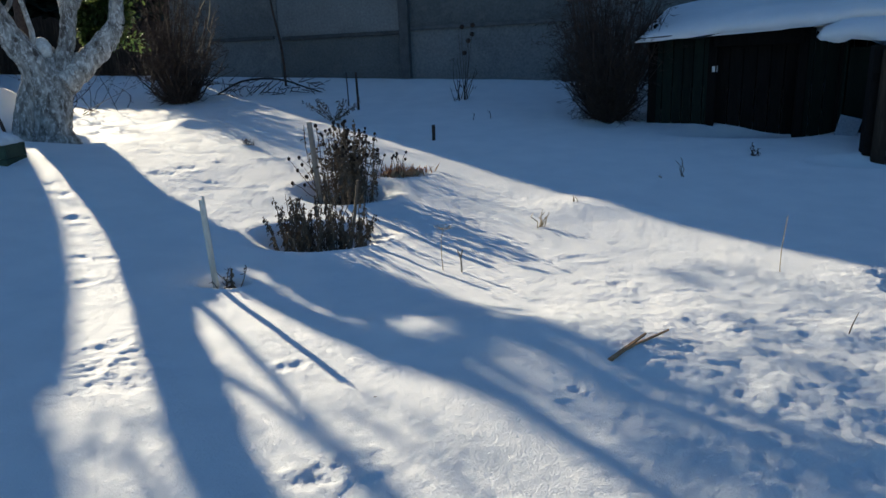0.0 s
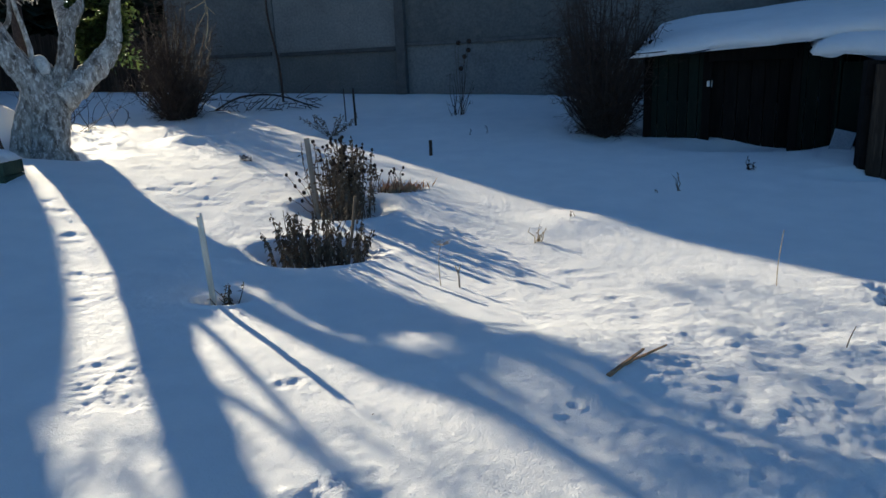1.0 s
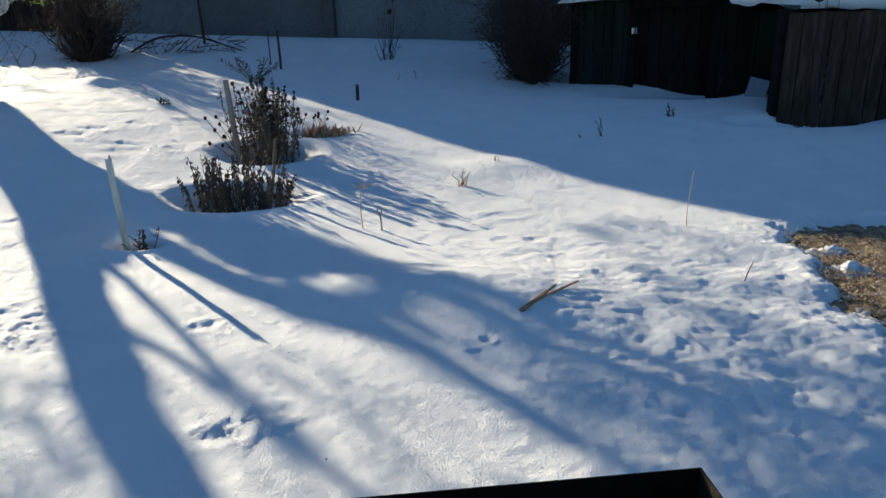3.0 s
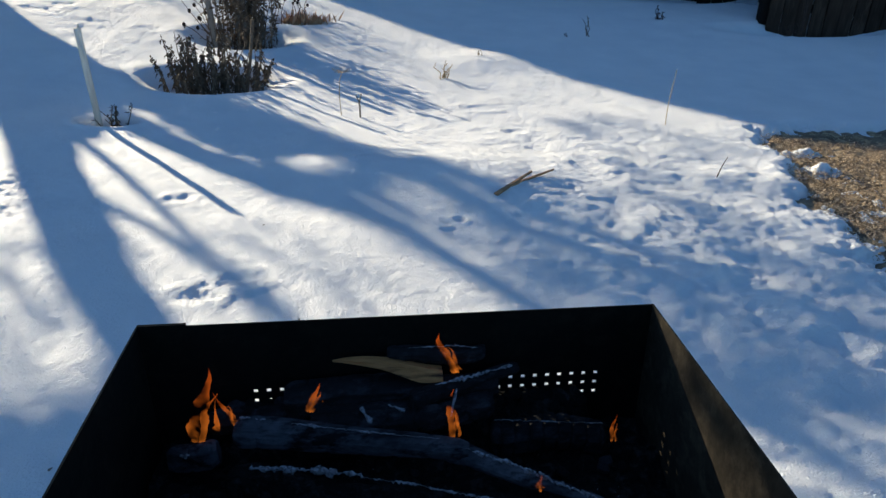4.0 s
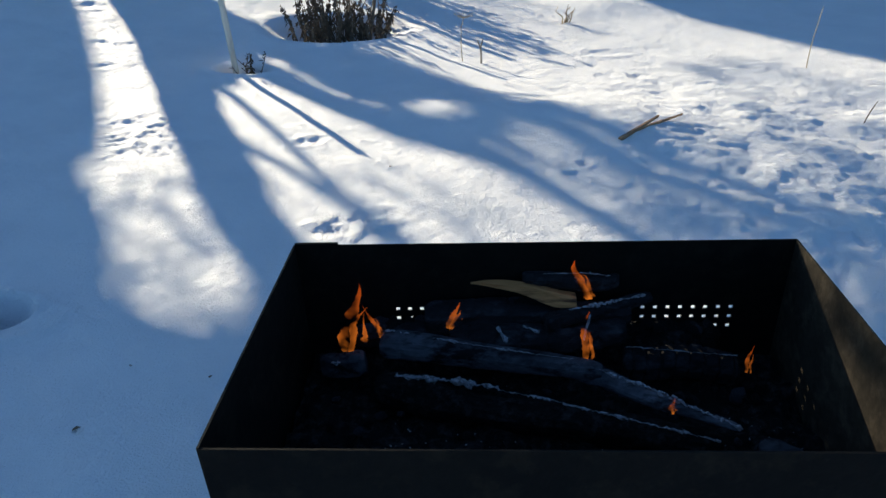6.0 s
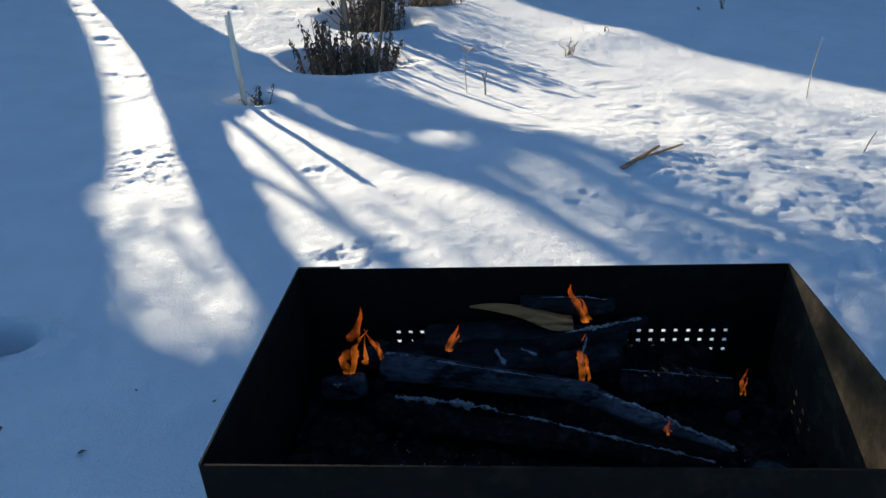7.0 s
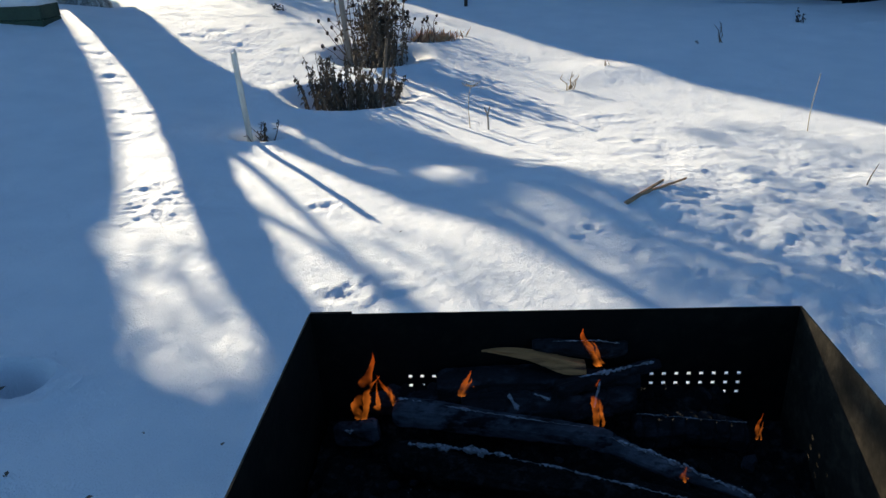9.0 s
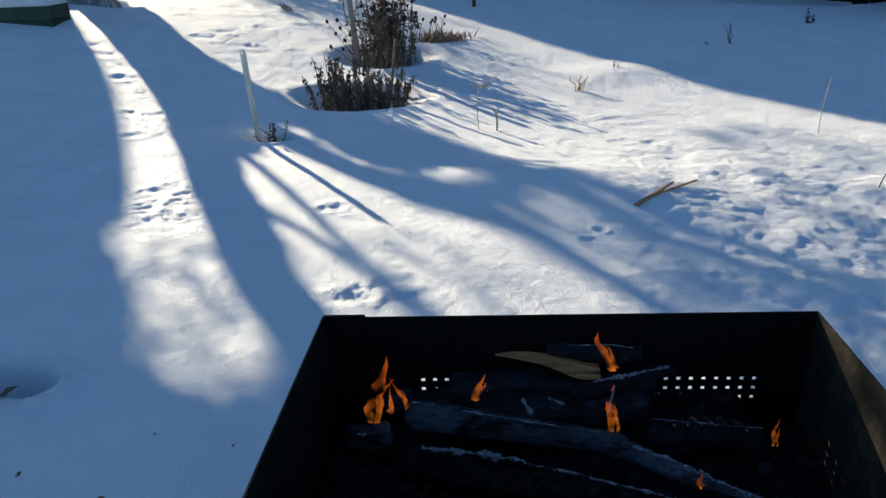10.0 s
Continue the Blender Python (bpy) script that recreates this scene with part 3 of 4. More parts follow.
limb("limb", [(-0.58, 2.2, 0.1), (-0.8, 2.02, 0.1), (-1.05, 1.91, 0.1), (-1.25, 1.83, 0.1), (-1.6, 1.80, 0.1), (-2.3, 1.85, 0.1)], [0.08, 0.11, 0.11, 0.11, 0.10, 0.04], 15, 8)
bm = bmesh.new()
add_tube(bm, smooth_path([local(sun_plane(u, v, w)) for u, v, w in ((0.37, 1.38, 0), (0.44, 1.48, .6), (.54, 1.56, 1.3), (.68, 1.625, 1.6), (.85, 1.64, 1.7), (1.1, 1.8, 1.8), (1.4, 2.6, 1.9))], 4), lerp_list([.085, .08, .07, .05, .06, .05, .02], 4), 10, .08, 14)
part("limb", bm, BARK, tree, smooth=True)
# crown of finer branches above
rc = random.Random(5)
bm = bmesh.new()
for k in range(420):
    u0 = rc.uniform(-2.6, 2.4)
    v0 = rc.uniform(1.98, 3.0)
    back = rc.uniform(-0.9, 0.9)
    du, dv, dw = rc.uniform(-1, 1), rc.uniform(0.0, 0.7), rc.uniform(-.4, .4)
    l = rc.uniform(0.5, 1.2)
    r = rc.uniform(0.010, 0.032)
    pts = [local(sun_plane(u0 + du * l * t, v0 + dv * l * t + 0.03 * math.sin(6 * t), back + dw * t)) for t in (0, .5, 1)]
    add_tube(bm, pts, [r, r * .7, r * .3], 5)
for k in range(420):
    u0, v0 = rc.uniform(-2.4, -0.55), rc.uniform(1.78, 2.3)
    du, dv = rc.uniform(-1, 1), rc.uniform(-.05, .4)
    l = rc.uniform(0.2, 0.5)
    r = rc.uniform(0.014, 0.030)
    if u0 + du * l > -0.6:
        continue
    add_tube(bm, [local(sun_plane(u0 + du * l * t, v0 + dv * l * t, rc.uniform(-.3, .3))) for t in (0, 1)], [r, r * .4], 4)
tagged(part("crown", bm, BARK, tree, "tangle of bare branches"), kind="stuff")
bm = bmesh.new()
for k in range(110):
    u0, v0 = rc.uniform(-1.05, -0.55), rc.uniform(1.42, 1.85)
    du, dv = rc.uniform(-1, 1), rc.uniform(-.1, .6)
    l = rc.uniform(0.15, 0.3)
    r = rc.uniform(0.006, 0.013)
    add_tube(bm, [local(sun_plane(u0 + du * l * t, v0 + dv * l * t, 0.3 + rc.uniform(-.5, .5) * t)) for t in (0, .5, 1)], [r, r * .7, r * .3], 4)
for k in range(70):
    u0, v0 = rc.uniform(-0.32, 0.25), rc.uniform(1.55, 2.0)
    du, dv = rc.uniform(-.5, .5), rc.uniform(.1, .7)
    l = rc.uniform(0.2, 0.4)
    r = rc.uniform(0.005, 0.011)
    add_tube(bm, [local(sun_plane(u0 + du * l * t, v0 + dv * l * t, 0.4 + rc.uniform(-.5, .5) * t)) for t in (0, .5, 1)], [r, r * .7, r * .3], 4)
tagged(part("twigs", bm, BARK, tree), kind="stuff")


# added tree: its crown above the view only casts soft shade on the snow
back_tree = thing("shadow_tree", pose(*sun_plane(0.2, -1.3, 4.0)), "bare tree added behind the old apple tree to shade the snow", "tree")
BB = sun_plane(0.2, -1.3, 4.0)


def back_limb(name, pts, radii, seed):
    bm = bmesh.new()
    add_tube(bm, smooth_path([sun_plane(u, v, w) - BB for u, v, w in pts], 4), lerp_list(radii, 4), 8, 0.08, seed)
    return part(name, bm, TWIG, back_tree, smooth=True)


back_limb("trunk", [(0.3, -1.5, 4.0), (0.3, -0.5, 4.0), (0.31, 0.6, 4.0), (0.345, 1.3, 4.1), (0.42, 1.55, 4.1), (0.52, 1.72, 4.1), (0.54, 2.0, 4.1), (0.6, 3.0, 4.1)], [.12, .11, .09, .07, .06, .045, .035, .02], 1)
back_limb("limb", [(0.33, 1.55, 4.0), (0.52, 1.68, 4.0), (0.5, 1.9, 4.0), (0.6, 2.4, 4.0)], [.02, .02, .02, .01], 2)
# twigs set where the near snow should be dimmed
bm = bmesh.new()
for k in range(235):
    u0 = rc.uniform(1.0, 1.9) if k < 100 else (rc.uniform(1.7, 2.7) if k < 140 else rc.uniform(0.60, 0.98))
    v0 = rc.uniform(1.80, 2.3) - 0.45 * min(.7, max(0, u0 - 1.6)) - (0.09 if u0 < 0.98 else 0)
    du, dv = rc.uniform(-1, 1), rc.uniform(-.15, .6)
    l = rc.uniform(0.15, 0.4)
    r = rc.uniform(0.010, 0.024)
    w0 = 4.2 + rc.uniform(-.6, 1.2)
    add_tube(bm, [sun_plane(u0 + du * l * t, v0 + dv * l * t, w0 + .3 * t) - BB for t in (0, .5, 1)], [r, r * .7, r * .3], 4)
tagged(part("twigs", bm, TWIG, back_tree), kind="stuff")


# a drooping twig of the old tree, out over the snow
bm = bmesh.new()
tip = [sun_plane(1.0, 1.9), Vector((-2.9, 8.1, 2.75)), Vector((-2.1, 7.3, 2.5)), Vector((-1.84, 7.05, 2.05)), Vector((-1.83, 7.0, 1.8)), Vector((-1.87, 7.0, 1.66)), Vector((-1.84, 7.0, 1.60))]
add_tube(bm, smooth_path([local(p) for p in tip], 4), lerp_list([.02, .011, .006, .005, .0045, .004, .003], 4), 6, .15, 12)
for dx, z0, z1 in ((.03, 2.0, 1.9), (-.08, 1.95, 1.82), (.1, 2.02, 1.93), (-.15, 2.05, 1.97)):
    add_tube(bm, [local(Vector((-1.84, 7.02, z0))), local(Vector((-1.84 + dx, 7.0, z1)))], [.005, .003], 5)
part("drooping_twig", bm, STRAW, tree, "pale drooping dead twig")


def leaf_clump(bm, centre, rx, ry, rz, count, size, seed):
    rr = random.Random(seed)
    for k in range(count):
        v = Vector((rr.gauss(0, .5), rr.gauss(0, .5), rr.gauss(0, .5)))
        p = centre + Vector((v.x * rx, v.y * ry, v.z * rz))
        d = Vector((rr.uniform(-1, 1), rr.uniform(-1, 1), rr.uniform(-1.0, 0.3)))
        add_leaf(bm, p, d, size * rr.uniform(.7, 1.3), size * rr.uniform(.4, .7), rr.uniform(-.2, .4))


garland = thing("leaf_bunch", pose(*(sun_plane(0.85, 1.2))), "bunch of green and reddish leaves hung on a limb", "leaves")
bm = bmesh.new()
o = sun_plane(0.85, 1.2)
for du, dv, r, c in ((-0.285, -0.06, .09, 200), (-0.18, -0.20, .12, 240), (-0.02, -0.10, .15, 330), (0.08, 0.03, .15, 330), (-0.14, 0.03, .12, 260), (-0.10, 0.12, .07, 120), (0.0, 0.26, .09, 150), (-0.26, 0.1, .085, 190), (0.05, 0.2, .11, 220),
                     (0.15, 0.14, .11, 190), (0.24, -0.2, .1, 40), (-0.27, .22, .07, 120), (-0.2, .10, .08, 130), (-0.02, .28, .07, 120), (-0.34, .34, .06, 90), (0.04, .38, .10, 200), (-0.15, .46, .08, 120), (-0.32, .46, .07, 80), (.2, .36, .13, 100), (-0.30, .05, .07, 150), (-0.30, .14, .06, 140), (-0.19, .16, .09, 180), (-0.10, .20, .09, 200), (-0.30, -.15, .05, 60), (.1, .3, .09, 120)):
    leaf_clump(bm, PER * du + Vector((0, 0, dv)) + Vector((SUN_AZ.x * .22, SUN_AZ.y * .22, .068)), r, r, r, c, 0.075, int(100 + c + du * 50))
part("leaves", bm, LEAF, garland)

# ---- green box with snow on it ----
crate = thing("compost_box", pose(-4.02, 6.2, 0.33, 0, 0, 3), "dark green board compost box capped with snow", "box")
for k in range(3):
    for side in (-1, 1):
        part("board", box_bm((1.1, 0.025, 0.117), pose(0, side * 0.16, 0.06 + 0.12 * k), 0.005), BIN, crate)
        part("board", box_bm((0.025, 0.29, 0.117), pose(side * 0.535, 0, 0.06 + 0.12 * k), 0.005), BIN, crate)
for sx in (-0.51, 0.51):
    for sy in (-0.135, 0.135):
        part("corner_post", box_bm((0.035, 0.02, 0.42), pose(sx, sy, 0.14), 0.004), BIN, crate)


def snow_cap(name, w, d, h, mat=SNOW, seed=0, n=28, droop=0.05, slope=0.0, bulge=0.0):
    """A pillow of snow, w by d and h thick, uneven and rounded at its edges."""
    xs, ys = np.linspace(-1, 1, n), np.linspace(-1, 1, n)
    bm = bmesh.new()
    grid = {}
    for i, a in enumerate(xs):
        for j, b in enumerate(ys):
            e = max(0.0, (1 - abs(a) ** 6)) ** 0.5 * max(0.0, (1 - abs(b) ** 6)) ** 0.5
            wob = 1 + 0.03 * noise.noise(Vector((a * 3 + seed, b * 3, 0)))
            z = h * e * (1 + 0.25 * noise.noise(Vector((a * 2.1, b * 2.1 + seed, 1)))) - droop * (1 - e) * (1 + noise.noise(Vector((a * 5, b * 5, seed))))
            grid[i, j] = bm.verts.new((a * w / 2 * wob, b * d / 2 * wob, z + slope * b * d / 2))
    for i in range(n - 1):
        for j in range(n - 1):
            bm.faces.new((grid[i, j], grid[i + 1, j], grid[i + 1, j + 1], grid[i, j + 1]))
    rim = [grid[i, 0] for i in range(n)] + [grid[n - 1, j] for j in range(1, n)] + [grid[i, n - 1] for i in range(n - 2, -1, -1)] + [grid[0, j] for j in range(n - 2, 0, -1)]
    bm.faces.new(rim[::-1])
    return bm


cap = link_mesh("snow_cap", snow_cap("cap", 1.14, 0.38, 0.10, seed=3, droop=0.0), SNOW, smooth=True)
cap.matrix_world = pose(-4.04, 6.2, 0.69, 0, 0, 3)
tagged(cap, "thick pillow of snow lying on the compost box", "snow")

# ---- the shed ----
SHED = pose(3.0, 9.05, 0.3, 0, 0, -23)
shed = thing("shed", SHED, "low dark timber woodshed with an open doorway", "shed")


def boards(parent_ob, name, x0, x1, y, z0, z1, w, mat, seed=0, thick=0.022, along="x", jag=0.02):
    rr = random.Random(seed)
    n_b = max(1, round((x1 - x0) / w))
    w = (x1 - x0) / n_b
    for k in range(n_b):
        dz = rr.uniform(-jag, jag)
        c = x0 + (k + .5) * w
        size = (w - 0.006, thick, z1 - z0 + dz) if along == "x" else (thick, w - 0.006, z1 - z0 + dz)
        at = (c, y + rr.uniform(-.004, .004)) if along == "x" else (y + rr.uniform(-.004, .004), c)
        part(name, box_bm(size, pose(at[0], at[1], (z0 + z1 + dz) / 2, 0, 0, rr.uniform(-.4, .4)), 0.003), mat, parent_ob)


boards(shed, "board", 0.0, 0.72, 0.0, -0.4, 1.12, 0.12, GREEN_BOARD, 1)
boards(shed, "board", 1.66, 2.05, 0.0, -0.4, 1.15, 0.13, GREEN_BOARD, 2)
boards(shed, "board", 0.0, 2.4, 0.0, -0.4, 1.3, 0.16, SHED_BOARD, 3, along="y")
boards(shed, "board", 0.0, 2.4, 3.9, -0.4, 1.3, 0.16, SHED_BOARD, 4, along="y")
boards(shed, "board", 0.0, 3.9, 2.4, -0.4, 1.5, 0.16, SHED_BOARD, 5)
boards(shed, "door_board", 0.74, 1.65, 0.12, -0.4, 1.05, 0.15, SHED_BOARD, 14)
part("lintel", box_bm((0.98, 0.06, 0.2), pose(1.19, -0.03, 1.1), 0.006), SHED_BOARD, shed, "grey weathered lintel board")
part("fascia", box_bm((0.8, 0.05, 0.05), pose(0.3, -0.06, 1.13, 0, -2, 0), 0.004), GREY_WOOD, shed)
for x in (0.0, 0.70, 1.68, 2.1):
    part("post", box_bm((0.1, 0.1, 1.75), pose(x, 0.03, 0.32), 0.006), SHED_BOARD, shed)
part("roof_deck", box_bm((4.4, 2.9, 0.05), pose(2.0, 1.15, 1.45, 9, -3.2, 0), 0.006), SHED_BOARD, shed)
part("latch", box_bm((0.035, 0.015, 0.07), pose(0.715, -0.035, 0.74), 0.004), CHROME, shed, "bright metal latch")
part("latch", box_bm((0.012, 0.02, 0.08), pose(0.755, -0.035, 0.74), 0.004), CHROME, shed, "bright metal latch")
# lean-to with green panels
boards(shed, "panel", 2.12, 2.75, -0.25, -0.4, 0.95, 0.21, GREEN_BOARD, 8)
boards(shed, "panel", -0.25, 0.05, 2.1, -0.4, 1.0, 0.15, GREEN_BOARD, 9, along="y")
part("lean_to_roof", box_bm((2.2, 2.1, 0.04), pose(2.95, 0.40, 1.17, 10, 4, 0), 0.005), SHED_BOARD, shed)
part("leaning_panel", box_bm((0.22, 0.02, 0.3), pose(2.16, -0.40, 0.05, -12, 14, 0), 0.004), PALE_PLASTIC, shed, "pale leaning board in the snow")

roofsnow = link_mesh("roof_snow", snow_cap("roof", 4.4, 2.95, 0.14, seed=9, n=48, droop=0.06), SNOW, smooth=True)
roofsnow.matrix_world = SHED @ pose(2.0, 1.12, 1.49, 9, -3.2, 0)
tagged(roofsnow, "deep blue-shaded snow blanket on the shed roof", "snow")
roofsnow2 = link_mesh("roof_snow", snow_cap("roof", 2.5, 2.3, 0.11, seed=19, n=44, droop=0.09), SNOW, smooth=True)
roofsnow2.matrix_world = SHED @ pose(3.05, 0.42, 1.22, 10, 4, 0)
tagged(roofsnow2, "snow overhanging the lean-to eave", "snow")

# board fence running out from the shed
fence = thing("fence", pose(4.60, 6.97, 0, 0, 0, -9), "dark brown vertical board fence standing in snow", "fence")
rr = random.Random(4)
for k in range(26):
    part("board", box_bm((0.135, 0.026, 1.55), pose(0.075 + 0.143 * k, rr.uniform(-.008, .008), 0.44 + rr.uniform(-.006, .006), 0, rr.uniform(-.3, .3), 0), 0.004), BROWN_BOARD, fence)
for z in (0.35, 0.95):
    part("rail", box_bm((3.8, 0.05, 0.08), pose(1.85, 0.045, z), 0.005), SHED_BOARD, fence)
part("post", box_bm((0.11, 0.11, 1.7), pose(0.0, 0.09, 0.4), 0.008), SHED_BOARD, fence)

# ---- dead plants ----
def stem_points(p, lean, height, seed, bend=0.15):
    rr = random.Random(seed)
    out = []
    for k in range(5):
        t = k / 4
        out.append(Vector(p) + Vector((lean[0] * t + rr.uniform(-1, 1) * bend * .12 * t, lean[1] * t + rr.uniform(-1, 1) * bend * .12 * t, height * t)))
    return out


def leafy_stem(height, lean, seed, leaves, size=0.05, droop=0.0):
    rr = random.Random(seed)
    bm = bmesh.new()
    pts = stem_points((0, 0, 0), lean, height, seed, 0.3)
    add_tube(bm, pts, [0.005, 0.0045, 0.004, 0.003, 0.002], 5)
    for k in range(leaves):
        t = rr.uniform(0.12, 1.0)
        i = min(3, int(t * 4))
        p = pts[i].lerp(pts[i + 1], t * 4 - i)
        an = rr.uniform(0, 6.28)
        l = size * rr.uniform(.5, 1.3)
        d = Vector((math.cos(an), math.sin(an), rr.uniform(-1.3, 0.5) - 2 * droop))
        add_leaf(bm, p, d, l, l * rr.uniform(.3, .55), rr.uniform(-.5, .6))
        if t > 0.75:
            add_leaf(bm, p, Vector((d.x * .5, d.y * .5, 0.8)), l * .6, l * .3, rr.uniform(-.5, .6))
    return bm


bushA = thing("dead_bush", pose(-0.545, 5.06, gz(-0.53, 5.0)), "low clump of withered brown leafy stems in snow", "bush")
ra = random.Random(31)
for k in range(105):
    x = ra.uniform(-0.275, 0.29)
    y = ra.uniform(-0.2, 0.2)
    hgt = ra.uniform(0.30, 0.54) * (1 - 0.25 * abs(x) / 0.36 * ra.random())
    if k > 70:
        hgt *= 0.62
    if x > 0.1:
        hgt *= 0.88
    ob = part("stem", leafy_stem(hgt, (x * .25 + ra.uniform(-.07, .07), ra.uniform(-.07, .07)), k, 20, 0.046, 0.55), DRYLEAF, bushA)
    ob.location = (x, y, -0.03)
bm = bmesh.new()
add_tube(bm, [(0.2, -0.1, 0), (0.26, -0.11, 0.3), (0.30, -0.12, 0.56)], [0.013, 0.012, 0.011], 6)
part("support_stick", bm, DRY, bushA, "bare brown support stick")

bushB = thing("dead_coneflowers", pose(-0.57, 6.3, gz(-0.53, 6.22)), "tall dead coneflowers with dark seed heads in snow", "flowers")
rb = random.Random(47)
hb = bmesh.new()
bmesh.ops.create_icosphere(hb, subdivisions=2, radius=0.021)
for v in hb.verts:
    v.co.z *= 1.15
    v.co *= 1 + 0.15 * noise.noise(v.co * 90)
head_ob = None
for k in range(100):
    x, y = rb.gauss(0.04, 0.10), rb.gauss(0, 0.10)
    lean = (x * rb.uniform(.0, .6) + rb.uniform(-.10, .05), y * .5 + rb.uniform(-.06, .06))
    hgt = rb.uniform(0.42, 0.80) - 0.5 * max(0, x - .12)
    hasleaf = 22 if k % 4 else 6
    ob = part("stem", leafy_stem(hgt, lean, 300 + k, hasleaf, 0.06), DRYLEAF if k % 3 else DRY, bushB)
    ob.location = (x, y, -0.02)
    if k < 62:
        top = stem_points((0, 0, 0), lean, hgt, 300 + k, 0.3)[-1]
        if head_ob is None:
            head_ob = part("seed_head", hb, POD, bushB, "dark round seed head")
            hd = head_ob
        else:
            hd = new("seed_head", head_ob.data)
            hd.parent = bushB
            tagged(hd, "dark round seed head")
        hd.location = (x + top.x, y + top.y, top.z - 0.02)
        s = rb.uniform(.55, .95)
        hd.scale = (s, s, s)
for k in range(9):
    an = rb.uniform(2.4, 4.2)
    lean = (-rb.uniform(.15, .38), rb.uniform(-.2, .1))
    hgt = rb.uniform(.2, .5)
    ob = part("stem", leafy_stem(hgt, lean, 500 + k, 2, 0.03), DRY, bushB)
    ob.location = (-0.12, 0, 0)
    top = stem_points((0, 0, 0), lean, hgt, 500 + k, 0.3)[-1]
    hd = new("seed_head", head_ob.data)
    hd.parent = bushB
    hd.location = (-0.12 + top.x, top.y, top.z)
    hd.scale = (.7, .7, .8)
bm = bmesh.new()
add_tube(bm, [(-0.2, -0.06, -0.1), (-0.225, -0.06, 0.4), (-0.25, -0.06, 0.78)], [0.028, 0.026, 0.024], 7, 0.1)
part("support_stick", bm, GREY_WOOD, bushB, "weathered grey stake")

# straw tuft with seed heads
tuft = thing("straw_tuft", pose(-0.06, 6.88, gz(-.06, 6.88)), "flattened tuft of rusty straw in the snow", "straw")
bm = bmesh.new()
rt = random.Random(8)
for k in range(230):
    an = rt.uniform(0, 6.28)
    p = Vector((rt.gauss(0, .12), rt.gauss(0, .05), 0.0))
    d = Vector((math.cos(an) * .5, math.sin(an) * .3, rt.uniform(.2, .8)))
    l = rt.uniform(.07, .17)
    add_leaf(bm, p, d, l, 0.02, .2)
part("straw", bm, RUST, tuft)
for k in range(9):
    x, hgt = rt.uniform(-.22, .05), rt.uniform(.15, .3)
    lean = (rt.uniform(-.05, .1), rt.uniform(-.03, .03))
    ob = part("stem", leafy_stem(hgt, lean, 600 + k, 1, .02), DRY, tuft)
    ob.location = (x, -0.05, 0)
    top = stem_points((0, 0, 0), lean, hgt, 600 + k, 0.3)[-1]
    hd = new("seed_head", head_ob.data)
    hd.parent = tuft
    hd.location = (x + top.x, -0.05 + top.y, top.z)
    hd.scale = (.65, .65, .65)


def small_plant(name, x, y, label, stems, height, spread, leaves=8, size=0.04, mat=DRYLEAF, seed=0, heads=0, head_size=1.0):
    t = thing(name, pose(x, y, gz(x, y)), label, "plant")
    rr = random.Random(seed)
    for k in range(stems):
        lean = (rr.uniform(-spread, spread), rr.uniform(-spread, spread) * .6)
        hgt = height * rr.uniform(.6, 1.0)
        ob = part("stem", leafy_stem(hgt, lean, seed * 50 + k, leaves, size), mat, t)
        ob.location = (rr.uniform(-.02, .02), rr.uniform(-.02, .02), -0.03)
        if k < heads:
            top = stem_points((0, 0, 0), lean, hgt, seed * 50 + k, 0.3)[-1]
            hd = new("seed_head", head_ob.data)
            hd.parent = t
            hd.location = ob.location + top
            hd.scale = (head_size, head_size, head_size * .8)
    return t


small_plant("dead_plant", -1.2, 9.9, "withered dark plant at the shadow's edge", 13, 0.34, 0.42, 14, 0.06, seed=3)
small_plant("dead_plant", -0.935, 4.02, "small withered shoots beside the white stake", 9, 0.27, 0.08, 11, 0.038, seed=4)
small_plant("weed", 1.08, 5.1, "pale dried weed poking through the snow", 6, 0.16, 0.07, 5, 0.02, STRAW, seed=5)
small_plant("weed", 1.44, 5.62, "short dried stub in the snow", 3, 0.08, 0.03, 3, 0.015, DRY, seed=6)
small_plant("weed", 2.59, 6.44, "thin dead weed in the shaded snow", 3, 0.25, 0.12, 2, 0.03, DRY, seed=7)
small_plant("weed", 2.35, 6.4, "tiny dead weed in the shaded snow", 2, 0.08, 0.03, 3, 0.02, DRY, seed=8)
small_plant("dead_plant", 3.52, 7.1, "dark dead plant with curled leaves in the shade", 4, 0.17, 0.05, 7, 0.045, TWIG, seed=9)
small_plant("dead_plant", 0.756, 9.67, "short dark dead stalk in the shade", 1, 0.14, 0.03, 10, 0.03, TWIG, seed=10)
small_plant("dead_plant", 0.983, 9.72, "short dark dead stalk in the shade", 1, 0.15, 0.03, 9, 0.03, TWIG, seed=11)
small_plant("weed", -1.93, 8.12, "dark crumpled stump of a plant", 6, 0.10, 0.08, 8, 0.05, TWIG, seed=12)
small_plant("dried_flower", 4.75, 6.55, "tall dead flower with dark heads by the fence", 4, 1.5, 0.10, 1, 0.03, TWIG, seed=15, heads=3, head_size=2.6)
small_plant("dried_flower", 0.68, 11.28, "tall dead flower with dark heads near the wall", 6, 1.15, 0.16, 1, 0.03, TWIG, seed=17, heads=5, head_size=1.9)
small_plant("dead_plant", 4.6, 6.5, "tangle of dead shoots at the fence foot", 8, 0.2, 0.16, 4, 0.03, TWIG, seed=16)

